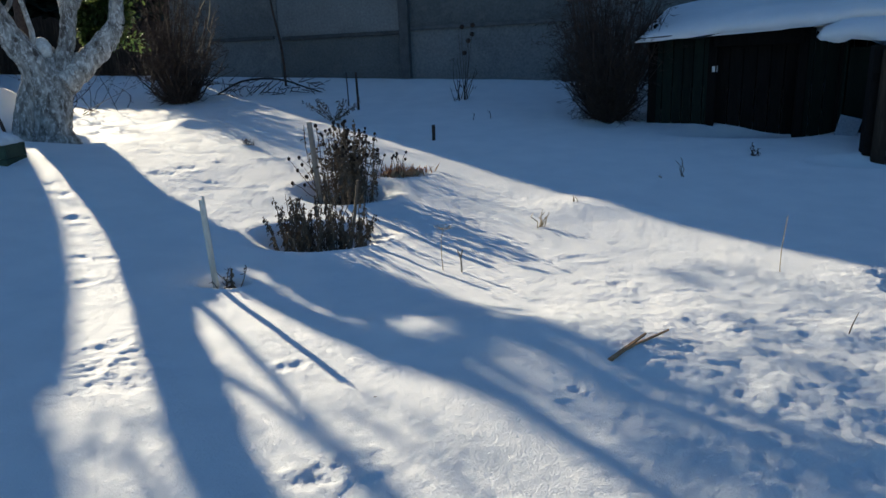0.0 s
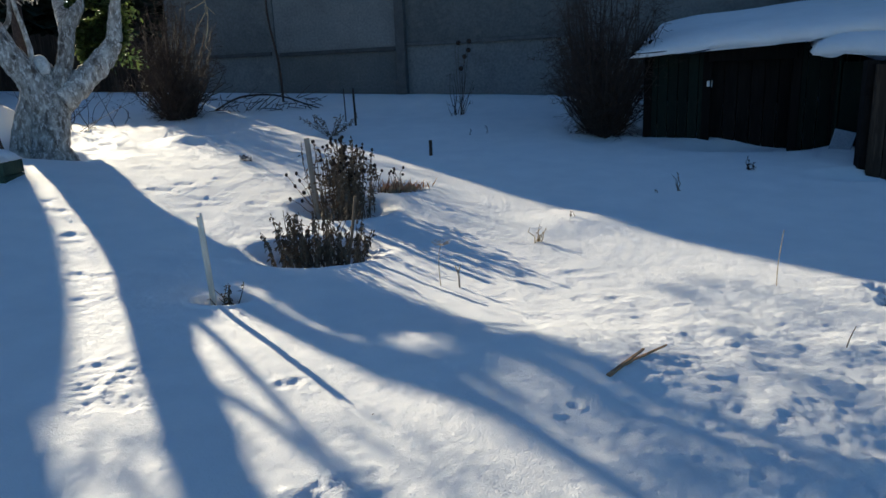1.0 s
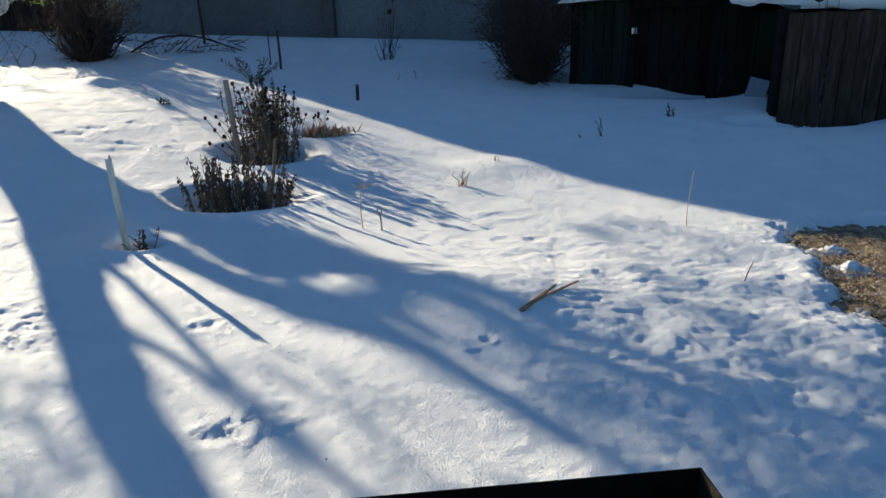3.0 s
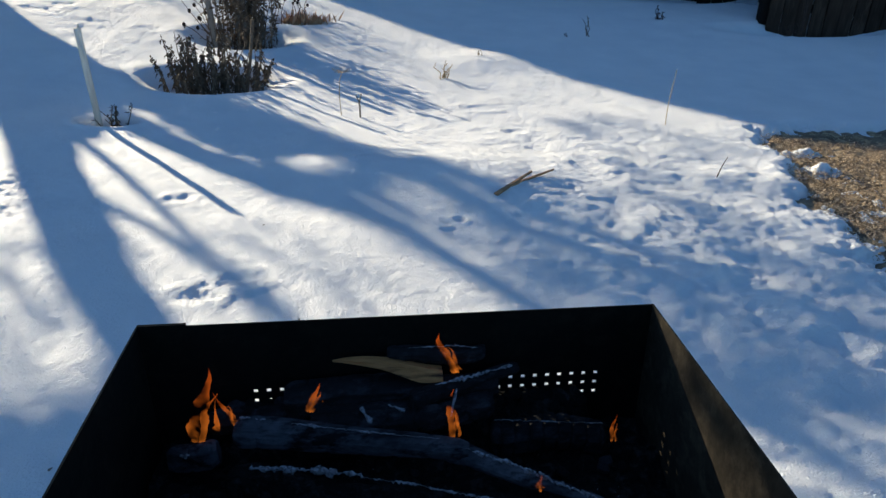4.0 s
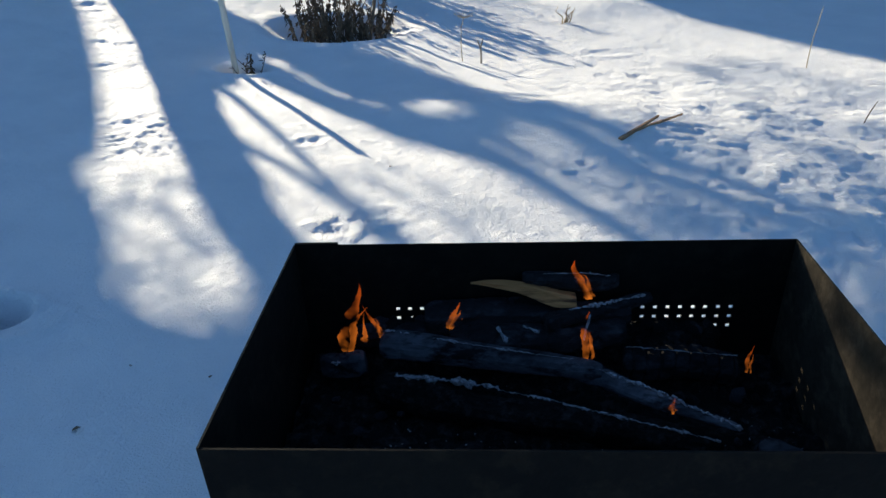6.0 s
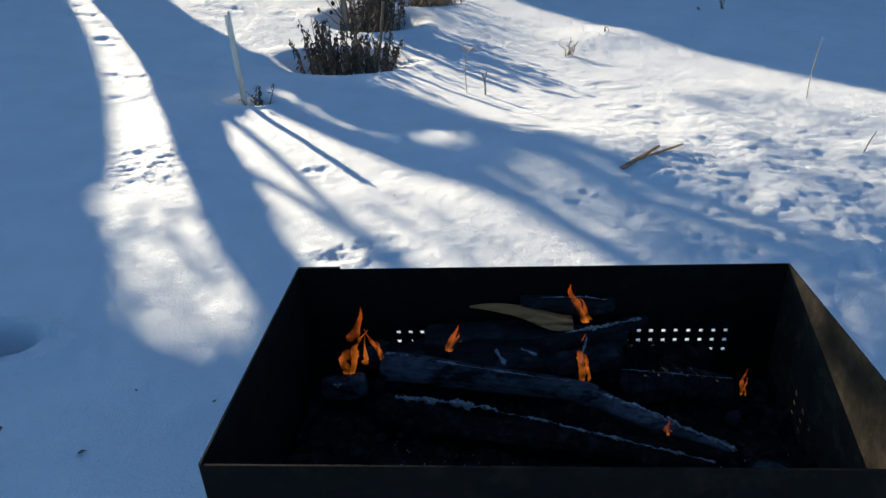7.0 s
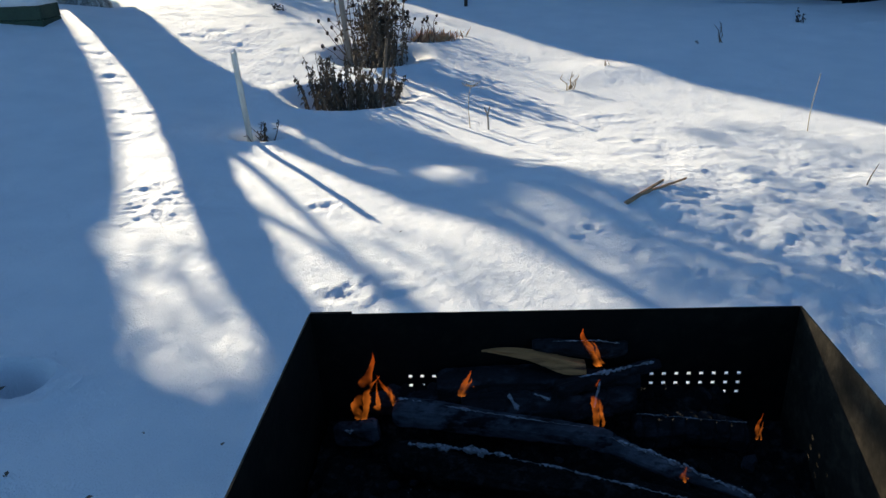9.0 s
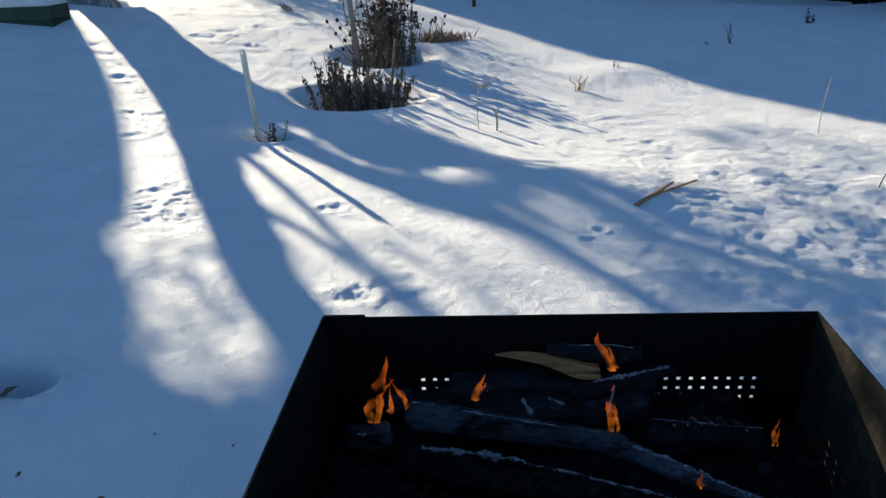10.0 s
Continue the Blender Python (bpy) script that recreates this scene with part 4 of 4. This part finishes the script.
# thin upright sticks
def rod(name, label, pts, radii, mat, category="stick", n=6):
    o = Vector(pts[0])
    bm = bmesh.new()
    add_tube(bm, [Vector(p) - o for p in smooth_path(pts, 3)], lerp_list(radii, 3), n, 0.08, 4)
    ob = link_mesh(name, bm, mat, smooth=True)
    ob.location = o
    return tagged(ob, label, category)


z = gz(2.2, 2.95)
rod("sprout", "thin brown sprout in the trampled snow", [(2.2, 2.95, z - .03), (2.215, 2.95, z + .04), (2.245, 2.96, z + .10)], [.003, .0028, .0015], DRY, "plant", 5)
z = gz(2.33, 3.9)
rod("reed", "thin pale reed standing in the snow", [(2.33, 3.9, z - .05), (2.325, 3.9, z + .1), (2.335, 3.9, z + .24), (2.345, 3.9, z + .335)], [.0028, .0026, .0022, .0016], STRAW, "reed", 5)
peg = gz(0.23, 8.36)
rod("peg", "short dark wooden peg in the shaded snow", [(0.23, 8.36, peg - .1), (0.232, 8.36, peg + .18)], [.022, .02], TWIG)
pz = gz(-0.95, 10.77)
rod("garden_stake", "thin dark garden stake near the wall", [(-0.95, 10.77, pz - .1), (-0.955, 10.77, pz + .3), (-0.96, 10.77, pz + .56)], [.02, .018, .016], TWIG)
rod("garden_stake", "thin dark garden stake near the wall", [(-1.17, 11.3, pz), (-1.18, 11.3, pz + .55)], [.01, .01], TWIG)

rod("garden_hose", "bent black garden hose by the trunk", [(-4.52, 7.4, .62), (-4.48, 7.4, .80), (-4.42, 7.4, .88), (-4.33, 7.4, .86), (-4.27, 7.4, .66)], [.018] * 5, TWIG, "hose", 8)
fork = thing("forked_twig", pose(0.475, 4.12, gz(.475, 4.12)), "thin forked twig stuck in the snow", "twig")
bm = bmesh.new()
add_tube(bm, [(0, 0, -.05), (-0.003, 0, .07), (-0.008, 0, .10), (-.025, 0, .14)], [.006, .006, .006, .004], 6)
add_tube(bm, [(-0.006, 0, .09), (.0, 0, .115), (.008, 0, .145)], [.005, .005, .004], 6)
part("twig", bm, GREY_WOOD, fork)
umb = thing("dried_umbel", pose(0.36, 4.17, gz(.36, 4.17)), "tall dried umbel flower on a thin stem", "flower")
bm = bmesh.new()
add_tube(bm, [(0, 0, -.04), (-.01, 0, .1), (-.008, 0, .2), (0.008, 0, .26)], [.003, .0025, .002, .0018], 5)
for k in range(22):
    an, el = k * 2.4, 0.25 + 0.5 * ((k * 7) % 10) / 10
    t = Vector((0.008, 0, .26)) + Vector((math.cos(an) * .05, math.sin(an) * .05, .03 * el))
    add_tube(bm, [(0.008, 0, .26), t], [.0012, .0008], 3)
    add_leaf(bm, t, Vector((math.cos(an), math.sin(an), .6)), .012, .01)
part("stem", bm, STRAW, umb)

stake = thing("garden_stake", pose(-1.02, 4.0, gz(-1.02, 4.0)), "pale peeled wooden stake standing in a melt hole", "stake")
bm = bmesh.new()
add_tube(bm, [(0.005, 0, -.1), (-.002, 0, .2), (-.012, 0, .45), (-.02, 0, .655)], [.019, .0185, .0185, .018], 8, .06, 3)
add_tube(bm, [(-.012, 0, .655), (-.01, 0, .675)], [.009, .004], 5)
part("pole", bm, WHITE_WOOD, stake)

splint = thing("split_stick", pose(1.06, 2.65, gz(1.06, 2.65)), "splintered brown stick lying on the snow ridge", "stick")
for a, b, w in (((-.005, -.005, .0), (.185, .15, .05), .021), ((.06, .045, .02), (.315, .25, .022), .012)):
    a, b = Vector(a), Vector(b)
    d = b - a
    m = Matrix.Translation((a + b) / 2) @ d.to_track_quat("X", "Z").to_matrix().to_4x4()
    bm = bmesh.new()
    vs = add_box(bm, (d.length, w, .013), None, .002)
    for v in bm.verts:
        if v.co.x > 0:
            v.co.y *= 0.35
            v.co.z *= 0.7
    bmesh.ops.transform(bm, matrix=m, verts=bm.verts)
    part("splinter", bm, SPLINT, splint)

def dead_leaf(x, y, s, turn):
    bm = bmesh.new()
    add_leaf(bm, Vector((0, 0, 0)), Vector((math.cos(turn), math.sin(turn), .25)), s, s * .6, .35)
    add_leaf(bm, Vector((0, 0, .002)), Vector((math.cos(turn + .9), math.sin(turn + .9), .1)), s * .6, s * .4, -.3)
    ob = link_mesh("dead_leaf", bm, DRYLEAF)
    ob.location = (x, y, gz(x, y) + .002)
    return tagged(ob, "small curled brown leaf lying on snow", "leaf", "fallen leaves")


for x, y, s, a in ((-0.45, .96, .022, .4), (-0.68, 1.03, .018, 2.), (-0.2, 1.15, .012, 1.), (-0.42, 1.2, .01, 3.), (-0.95, 1.36, .05, 1.), (-0.99, 1.43, .05, 2.6), (0.1, 2.45, .012, .3), (0.3, 1.75, .01, 2.)):
    dead_leaf(x, y, s, a)

# ---- shrubs with many bare twigs ----
def shrub(name, x, y, label, stems, height, spread, seed, fork_n=5, r0=0.012, mat=TWIG, foot_r=0.5):
    t = thing(name, pose(x, y, gz(x, y)), label, "shrub")
    rr = random.Random(seed)
    for k in range(stems):
        bm = bmesh.new()
        an = rr.uniform(0, 6.28)
        s = spread * math.sqrt(rr.random())
        dirv = Vector((math.cos(an), math.sin(an), 0))
        top = dirv * s + Vector((0, 0, height * rr.uniform(.35, 1.0) * (1 - 0.35 * (s / spread) ** 2)))
        foot_an = an + rr.uniform(-1.6, 1.6)
        foot = Vector((math.cos(foot_an), math.sin(foot_an), 0)) * (spread * foot_r * math.sqrt(rr.random())) + Vector((0, 0, -.05))
        mid = foot.lerp(top, rr.uniform(.3, .6)) + Vector((rr.uniform(-.22, .22), rr.uniform(-.22, .22), rr.uniform(-.1, .12))) * spread
        pts = smooth_path([foot, mid, top], 3)
        rad = [r0 * (1 - .75 * q / (len(pts) - 1)) for q in range(len(pts))]
        add_tube(bm, pts, rad, 4)
        for q in range(fork_n):
            i = rr.randrange(1, len(pts))
            p = pts[i]
            d = Vector((rr.uniform(-1, 1), rr.uniform(-1, 1), rr.uniform(-.4, .8))).normalized()
            l = rr.uniform(.10, .32) * height * .5
            e = p + d * l
            add_tube(bm, [p, p.lerp(e, .5) + Vector((0, 0, .03)), e], [rad[i] * .6, rad[i] * .45, .0015], 3)
            for w in range(4):
                q0 = p.lerp(e, rr.uniform(.2, 1))
                d2 = Vector((rr.uniform(-1, 1), rr.uniform(-1, 1), rr.uniform(-.4, .9))).normalized()
                add_tube(bm, [q0, q0 + d2 * l * rr.uniform(.2, .5)], [.003, .0012], 3)
        part("branch", bm, mat, t)
    return t


shrub("currant_shrub", 2.52, 9.35, "dense leafless shrub beside the shed in shade", 210, 2.3, 0.78, 61, 13, 0.010, foot_r=0.14)
shrub("currant_shrub", -4.2, 12.3, "dense brown leafless thicket before the fence", 150, 2.1, 0.95, 62, 12, 0.015, foot_r=0.3)
# added shoots behind the old tree, there to cast mottled twig shade
shrub("currant_shrub", -5.7, 11.7, "thin leafless shoots added to mottle the snow with shade", 26, 0.95, 1.1, 64, 5, 0.008, foot_r=0.7)
shrub("currant_shrub", 0.66, 11.3, "small sparse leafless shrub near the wall", 9, 0.75, 0.28, 63, 2, 0.008)
fallen = thing("fallen_branch", pose(-2.7, 12.6, gz(-2.7, 12.6)), "fallen dead branch arching over the snow", "branch")
bm = bmesh.new()
add_tube(bm, smooth_path([(-0.9, -.2, .05), (-.5, 0, .26), (.1, .1, .27), (.7, 0, .08), (1.0, 0, -.02)], 4), lerp_list([.016, .018, .016, .012, .008], 4), 6, .1)
part("branch", bm, TWIG, fallen)
rr = random.Random(77)
for k in range(60):
    p = Vector((rr.uniform(-.9, .9), rr.uniform(-.1, .1), rr.uniform(.02, .26)))
    bm = bmesh.new()
    add_tube(bm, [p, p + Vector((rr.uniform(-.4, .4), rr.uniform(-.2, .2), rr.uniform(-.3, .25)))], [.008, .003], 4)
    part("twig", bm, TWIG, fallen)
rod("sapling", "thin bare sapling before the wall", [(-2.6, 13.3, .8), (-2.62, 13.3, 1.6), (-2.75, 13.3, 2.5), (-2.7, 13.3, 3.4)], [.026, .024, .02, .012], TWIG, "tree")

# ---- the grill ----
GX0, GX1, GY0, GY1, GT, GB = 0.157, 1.005, 0.405, 0.878, 0.535, 0.225
grill = thing("charcoal_grill", pose((GX0 + GX1) / 2, (GY0 + GY1) / 2, 0, 0, -0.8, 0), "soot-black steel box grill with burning logs", "grill")
GC = Vector(((GX0 + GX1) / 2, (GY0 + GY1) / 2, 0))
TH = 0.003


def gbox(bm, x0, x1, y0, y1, z0, z1):
    add_box(bm, (x1 - x0, y1 - y0, z1 - z0), Matrix.Translation(Vector(((x0 + x1) / 2, (y0 + y1) / 2, (z0 + z1) / 2)) - GC))


# far wall with three rows of square draught holes
bm = bmesh.new()
HX0, PITCH, HS, NH = 0.328, 0.0219, 0.0074, 28
rows_z = [0.4010, 0.3810, 0.3610]
bands = [GB]
for zr in reversed(rows_z):
    bands += [zr - HS / 2, zr + HS / 2]
bands.append(GT)
for k in range(0, len(bands) - 1, 2):
    gbox(bm, GX0, GX1, GY1, GY1 + TH, bands[k], bands[k + 1])
for zr in rows_z:
    edges = [GX0]
    for k in range(NH):
        c = HX0 + k * PITCH
        edges += [c - HS / 2, c + HS / 2]
    edges.append(GX1)
    for k in range(0, len(edges) - 1, 2):
        gbox(bm, edges[k], edges[k + 1], GY1, GY1 + TH, zr - HS / 2, zr + HS / 2)
part("perforated_wall", bm, SOOT, grill, "far steel wall with square draught holes")
bm = bmesh.new()
gbox(bm, GX0, GX1, GY0 - TH, GY0, GB, GT - 0.002)
part("side_panel", bm, SOOT, grill)
# right panel takes the lighter steel, sunlight included in its colour
for x in (GX0 - TH, GX1):
    bm = bmesh.new()
    gbox(bm, x, x + TH, GY0 - TH, GY1 + TH, GB, GT)
    part("side_panel", bm, SOOT if x < GX0 else SCALE, grill, "" if x < GX0 else "side panel with brown ashy scale, its sunlit tone in the colour")
bm = bmesh.new()
gbox(bm, GX0, GX1, GY0, GY1, GB, GB + TH)
part("floor_plate", bm, SOOT, grill)
for x in (GX0 - .012, GX1 + .012):
    for y in (GY0 - .01, GY1 + .012):
        bm = bmesh.new()
        gbox(bm, x - .012, x + .012, y - .002, y + .002, -.25, GB + .08)
        gbox(bm, x - .002, x + .002, y - .012, y + .012, -.25, GB + .08)
        part("leg", bm, SOOT, grill)
bm = bmesh.new()
gbox(bm, GX0 + .0, GX0 + .075, GY1 - .001, GY1 + .005, GT - .006, GT + .0035)
part("rim_weld", bm, SOOT, grill)

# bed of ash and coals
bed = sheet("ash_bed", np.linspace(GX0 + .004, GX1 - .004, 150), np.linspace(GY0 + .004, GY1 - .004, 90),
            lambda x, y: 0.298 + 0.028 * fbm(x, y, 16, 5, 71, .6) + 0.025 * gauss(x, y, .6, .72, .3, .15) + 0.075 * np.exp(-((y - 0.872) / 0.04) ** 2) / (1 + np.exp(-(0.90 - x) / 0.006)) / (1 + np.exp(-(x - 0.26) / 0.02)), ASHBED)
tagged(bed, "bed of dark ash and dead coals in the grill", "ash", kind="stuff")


def fire_log(name, label, a, b, r0, r1, mat, seed, n=16, segs=48, rough=0.10, scales=0.0, flat=1.0, every=7):
    """A burnt log from a to b: bark worn away, split by narrow cracks across; scales cuts it into charred squares."""
    a, b = Vector(a), Vector(b)
    d = b - a
    x = d.normalized().cross(Vector((0, 0, 1))).normalized()
    y = x.cross(d.normalized())
    bm = bmesh.new()
    rings = []
    for i in range(segs + 1):
        t = i / segs
        c = d * t + y * (0.003 * math.sin(t * 7 + seed)) + x * (0.005 * math.sin(t * 5 + seed * 2))
        r = r0 + (r1 - r0) * t
        ring = []
        for k in range(n):
            an = 2 * math.pi * k / n
            q = Vector((math.cos(an) * 1.5 + seed, math.sin(an) * 1.5, t * d.length * 9))
            w = 1 + rough * 1.6 * noise.noise(q) + rough * 0.7 * noise.noise(q * 4.3)
            crack = (i + int(2.4 * noise.noise(Vector((an, seed, 3))) + 9)) % every == 0
            if crack and 0 < i < segs:
                w *= 1 - max(0.07, scales)
            if scales and k % 4 == 0:
                w *= 1 - scales * .7
            end = 1 - 0.25 * max(0, 1 - min(i, segs - i) / 1.5)
            ring.append(bm.verts.new(c + (x * math.cos(an) + y * (math.sin(an) * flat)) * r * w * end))
        rings.append(ring)
    for p, q in zip(rings, rings[1:]):
        for k in range(n):
            bm.faces.new((p[k], p[(k + 1) % n], q[(k + 1) % n], q[k]))
    bm.faces.new(rings[0][::-1])
    bm.faces.new(rings[-1])
    bmesh.ops.recalc_face_normals(bm, faces=bm.faces)
    ob = link_mesh(name, bm, mat)
    ob.location = a
    return tagged(ob, label, "firewood", "burning logs")


fire_log("log", "long charred log greyed with ash, cracked across", (.307, .790, .387), (.665, .713, .390), .027, .017, ASH_LOG, 1, rough=.05)
fire_log("log", "charred log worn to a pale wedge of ash", (.63, .722, .384), (.852, .612, .372), .021, .007, ASH_LOG, 2, rough=.07, flat=.8)
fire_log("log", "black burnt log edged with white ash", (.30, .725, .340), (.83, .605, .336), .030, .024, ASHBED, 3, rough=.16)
fire_log("log", "half-burnt log with square charred scales", (.715, .80, .345), (.905, .785, .343), .030, .029, CHAR, 4, scales=.14, every=6)
fire_log("log", "charred log leaning on the far wall", (.375, .845, .402), (.73, .848, .418), .030, .022, CHAR, 5, scales=.10)
fire_log("log", "charred log leaning on the far wall", (.25, .842, .360), (.56, .85, .388), .022, .028, CHAR, 9, scales=.10)
fire_log("log", "charred log end resting on the fire", (.42, .80, .375), (.72, .82, .395), .032, .026, CHAR, 6, scales=.10)
fire_log("log", "burnt log with ash-white tips", (.58, .80, .425), (.765, .855, .438), .015, .010, CHAR, 7, rough=.25)
fire_log("log", "thin burnt log behind the split billet", (.545, .864, .468), (.71, .866, .466), .017, .013, CHAR, 12, rough=.2)
fire_log("log", "stub of ashen wood by the far wall", (.195, .785, .335), (.272, .795, .345), .020, .024, ASH_LOG, 8, segs=14, rough=.25)
fire_log("log", "stub of ashen wood at the grill's end", (.885, .605, .330), (.945, .607, .328), .020, .017, ASH_LOG, 11, segs=12, rough=.25)

# split billet: a thin wedge with its bare yellow face to the fire
# yellow wood made brighter and redder to hold the flames' light
BILLET = material("firelit_split_wood", (0.62, 0.27, 0.095), (0.34, 0.14, 0.05), 22, 0.75, bump=0.6, fine=90, stretch=(0.12, 1, 1), third=(0.06, 0.03, 0.018), spec=0.12)
bm = bmesh.new()
grid = []
for i in range(23):
    t = i / 22
    top = 0.468 + 0.010 * math.sin(math.pi * min(1, t * 1.15)) - 0.016 * t * t + 0.0012 * math.sin(9 * t)
    low = top - 0.001 - 0.026 * t ** 0.9 * (1 - 0.55 * max(0, t - 0.8) / 0.2) + 0.0015 * math.sin(14 * t + 1)
    row = []
    for k in range(6):
        f = k / 5
        row.append(bm.verts.new((0.18 * t, -0.012 * f * min(1, 0.1 + 1.6 * t) - 0.02 * t + 0.003 * noise.noise(Vector((t * 4, f * 9, 2))), top + (low - top) * f - 0.455)))
    for f, back in ((0.85, 0.014), (0.15, 0.016)):
        row.append(bm.verts.new((0.18 * t, back * (0.3 + t) - 0.02 * t, top + (low - top) * f - 0.455)))
    grid.append(row)
for p, q in zip(grid, grid[1:]):
    for k in range(8):
        bm.faces.new((p[k], p[(k + 1) % 8], q[(k + 1) % 8], q[k]))
bm.faces.new(grid[0][::-1])
bm.faces.new(grid[-1])
bmesh.ops.recalc_face_normals(bm, faces=bm.faces)
billet = link_mesh("billet", bm, BILLET)
billet.location = (.455, .853, .455)
tagged(billet, "split billet showing unburnt yellow wood", "firewood", "burning logs")

# dead coals heaped between the logs and against the far wall
coal_shapes = []
for k in range(6):
    bm = bmesh.new()
    bmesh.ops.create_icosphere(bm, subdivisions=2, radius=1.0)
    for v in bm.verts:
        q = v.co.copy()
        cut = 0.22 * noise.noise(q * 1.1 + Vector((k * 7.1, 0, 0))) + 0.10 * noise.noise(q * 3.1 + Vector((0, k * 3.3, 0)))
        v.co = Vector((max(-.8, min(.8, q.x)), max(-.75, min(.75, q.y)), max(-.7, min(.7, q.z)))) * (1 + cut)
    me = bpy.data.meshes.new("coal")
    bm.to_mesh(me)
    bm.free()
    me.materials.append(ASH_LOG if k % 3 == 0 else CHAR)
    coal_shapes.append(me)
rk = random.Random(64)
for k in range(110):
    if k < 64:
        x, y = rk.uniform(.27, .895), rk.uniform(.845, .866)
        z = .377 + rk.uniform(0, .008) - (.016 if x > .79 else 0)
    else:
        x, y = rk.uniform(.22, .93), rk.uniform(.56, .83)
        z = .312 + rk.uniform(0, .012)
    ob = new("coal", rk.choice(coal_shapes))
    c = rk.uniform(.008, .015) if k < 64 else rk.uniform(.005, .012)
    ob.matrix_world = pose(x, y, z, rk.uniform(-30, 30), rk.uniform(-30, 30), rk.uniform(0, 180)) @ Matrix.Diagonal((c * rk.uniform(1, 1.5), c, c * .85, 1))
    tagged(ob, "black lump of dead coal dusted with ash", "coal", "dead coals")

# crumbs of white ash along the logs, each a flake
re_ = random.Random(90)


def flake(bm, p, s):
    d = Vector((re_.uniform(-1, 1), re_.uniform(-1, 1), re_.uniform(-.2, .5)))
    add_leaf(bm, p, d, s, s * .7, re_.uniform(-.4, .5))


bm = bmesh.new()
for (x0, y0, z0), (x1, y1, z1), r in (
        ((.335, .712, .382), (.43, .70, .380), .0055), ((.425, .70, .381), (.50, .688, .379), .0075), ((.50, .686, .376), (.60, .662, .372), .003), ((.60, .660, .372), (.82, .593, .364), .0026),
        ((.655, .705, .404), (.75, .655, .398), .004), ((.74, .662, .396), (.85, .606, .377), .0045), ((.312, .788, .415), (.45, .758, .411), .0022), ((.45, .758, .411), (.62, .722, .409), .0014), ((.205, .778, .352), (.262, .778, .356), .008),
        ((.62, .812, .442), (.765, .853, .448), .003), ((.655, .80, .442), (.645, .785, .40), .004), ((.72, .80, .376), (.90, .78, .374), .0014), ((.50, .79, .42), (.515, .775, .405), .006), ((.545, .79, .425), (.57, .785, .415), .004),
        ((.58, .860, .484), (.66, .862, .485), .0022), ((.66, .862, .484), (.70, .862, .478), .0018)):
    n_s = max(4, int(math.hypot(x1 - x0, y1 - y0) / .003))
    pts = [Vector((x0 + (x1 - x0) * k / n_s, y0 + (y1 - y0) * k / n_s + re_.gauss(0, .001), z0 + (z1 - z0) * k / n_s + re_.gauss(0, r * .25))) for k in range(n_s + 1)]
    add_tube(bm, pts, [max(.0003, r * (.5 + 1.3 * noise.noise(Vector((q.x * 55, x0 * 50, q.y * 55)))) * re_.uniform(.8, 1.2)) for q in pts], 7, .35, int(x0 * 1000), .8)
for k in range(330):
    x, y = re_.uniform(.3, .97), re_.gauss(.60, .07)
    flake(bm, Vector((x, min(y, .86), .312 + re_.uniform(0, .006))), re_.uniform(.0015, .005))
tagged(link_mesh("ash_flakes", bm, ASH_CRUST), "pale flakes of ash on logs and coals", "ash", kind="stuff")


def flame(x, y, z, w, h, seed, lean=0.0):
    """A curling tongue of fire that splits into thin licks."""
    rr = random.Random(seed)
    bm = bmesh.new()
    for lick in range(3):
        pts, rad = [], []
        hh = h * (1, .7, .5)[lick] * rr.uniform(.9, 1.1)
        x0, ph = (lick - 1) * w * .35 * rr.uniform(.6, 1.2), rr.uniform(0, 6)
        for k in range(12):
            t = k / 11
            pts.append(Vector((x0 + lean * t + w * .42 * math.sin(t * 4.2 + ph) * t, w * .3 * math.sin(t * 6 + ph * 2), hh * t)))
            rad.append(max(.0004, w * (.42, .25, .2)[lick] * (math.sin(math.pi * min(1, .22 + .78 * t)) ** 1.3) * (1 - .3 * math.sin(9 * t + ph) ** 2)))
        add_tube(bm, smooth_path(pts, 2), lerp_list(rad, 2), 8, .15, seed + lick, .35)
    ob = link_mesh("flame", bm, FLAME, smooth=True)
    ob.location = (x, y, z)
    return tagged(ob, "small orange tongue of flame over the logs", "flame", "flames")


flame(.245, .80, .36, .032, .15, 1, .03)
flame(.31, .785, .40, .016, .06, 2, -.02)
flame(.645, .735, .40, .016, .10, 3)
flame(.66, .84, .45, .022, .08, 4, -.03)
flame(.42, .79, .42, .012, .05, 5, .02)
flame(.90, .73, .38, .008, .05, 6)
flame(.76, .64, .375, .012, .025, 7)
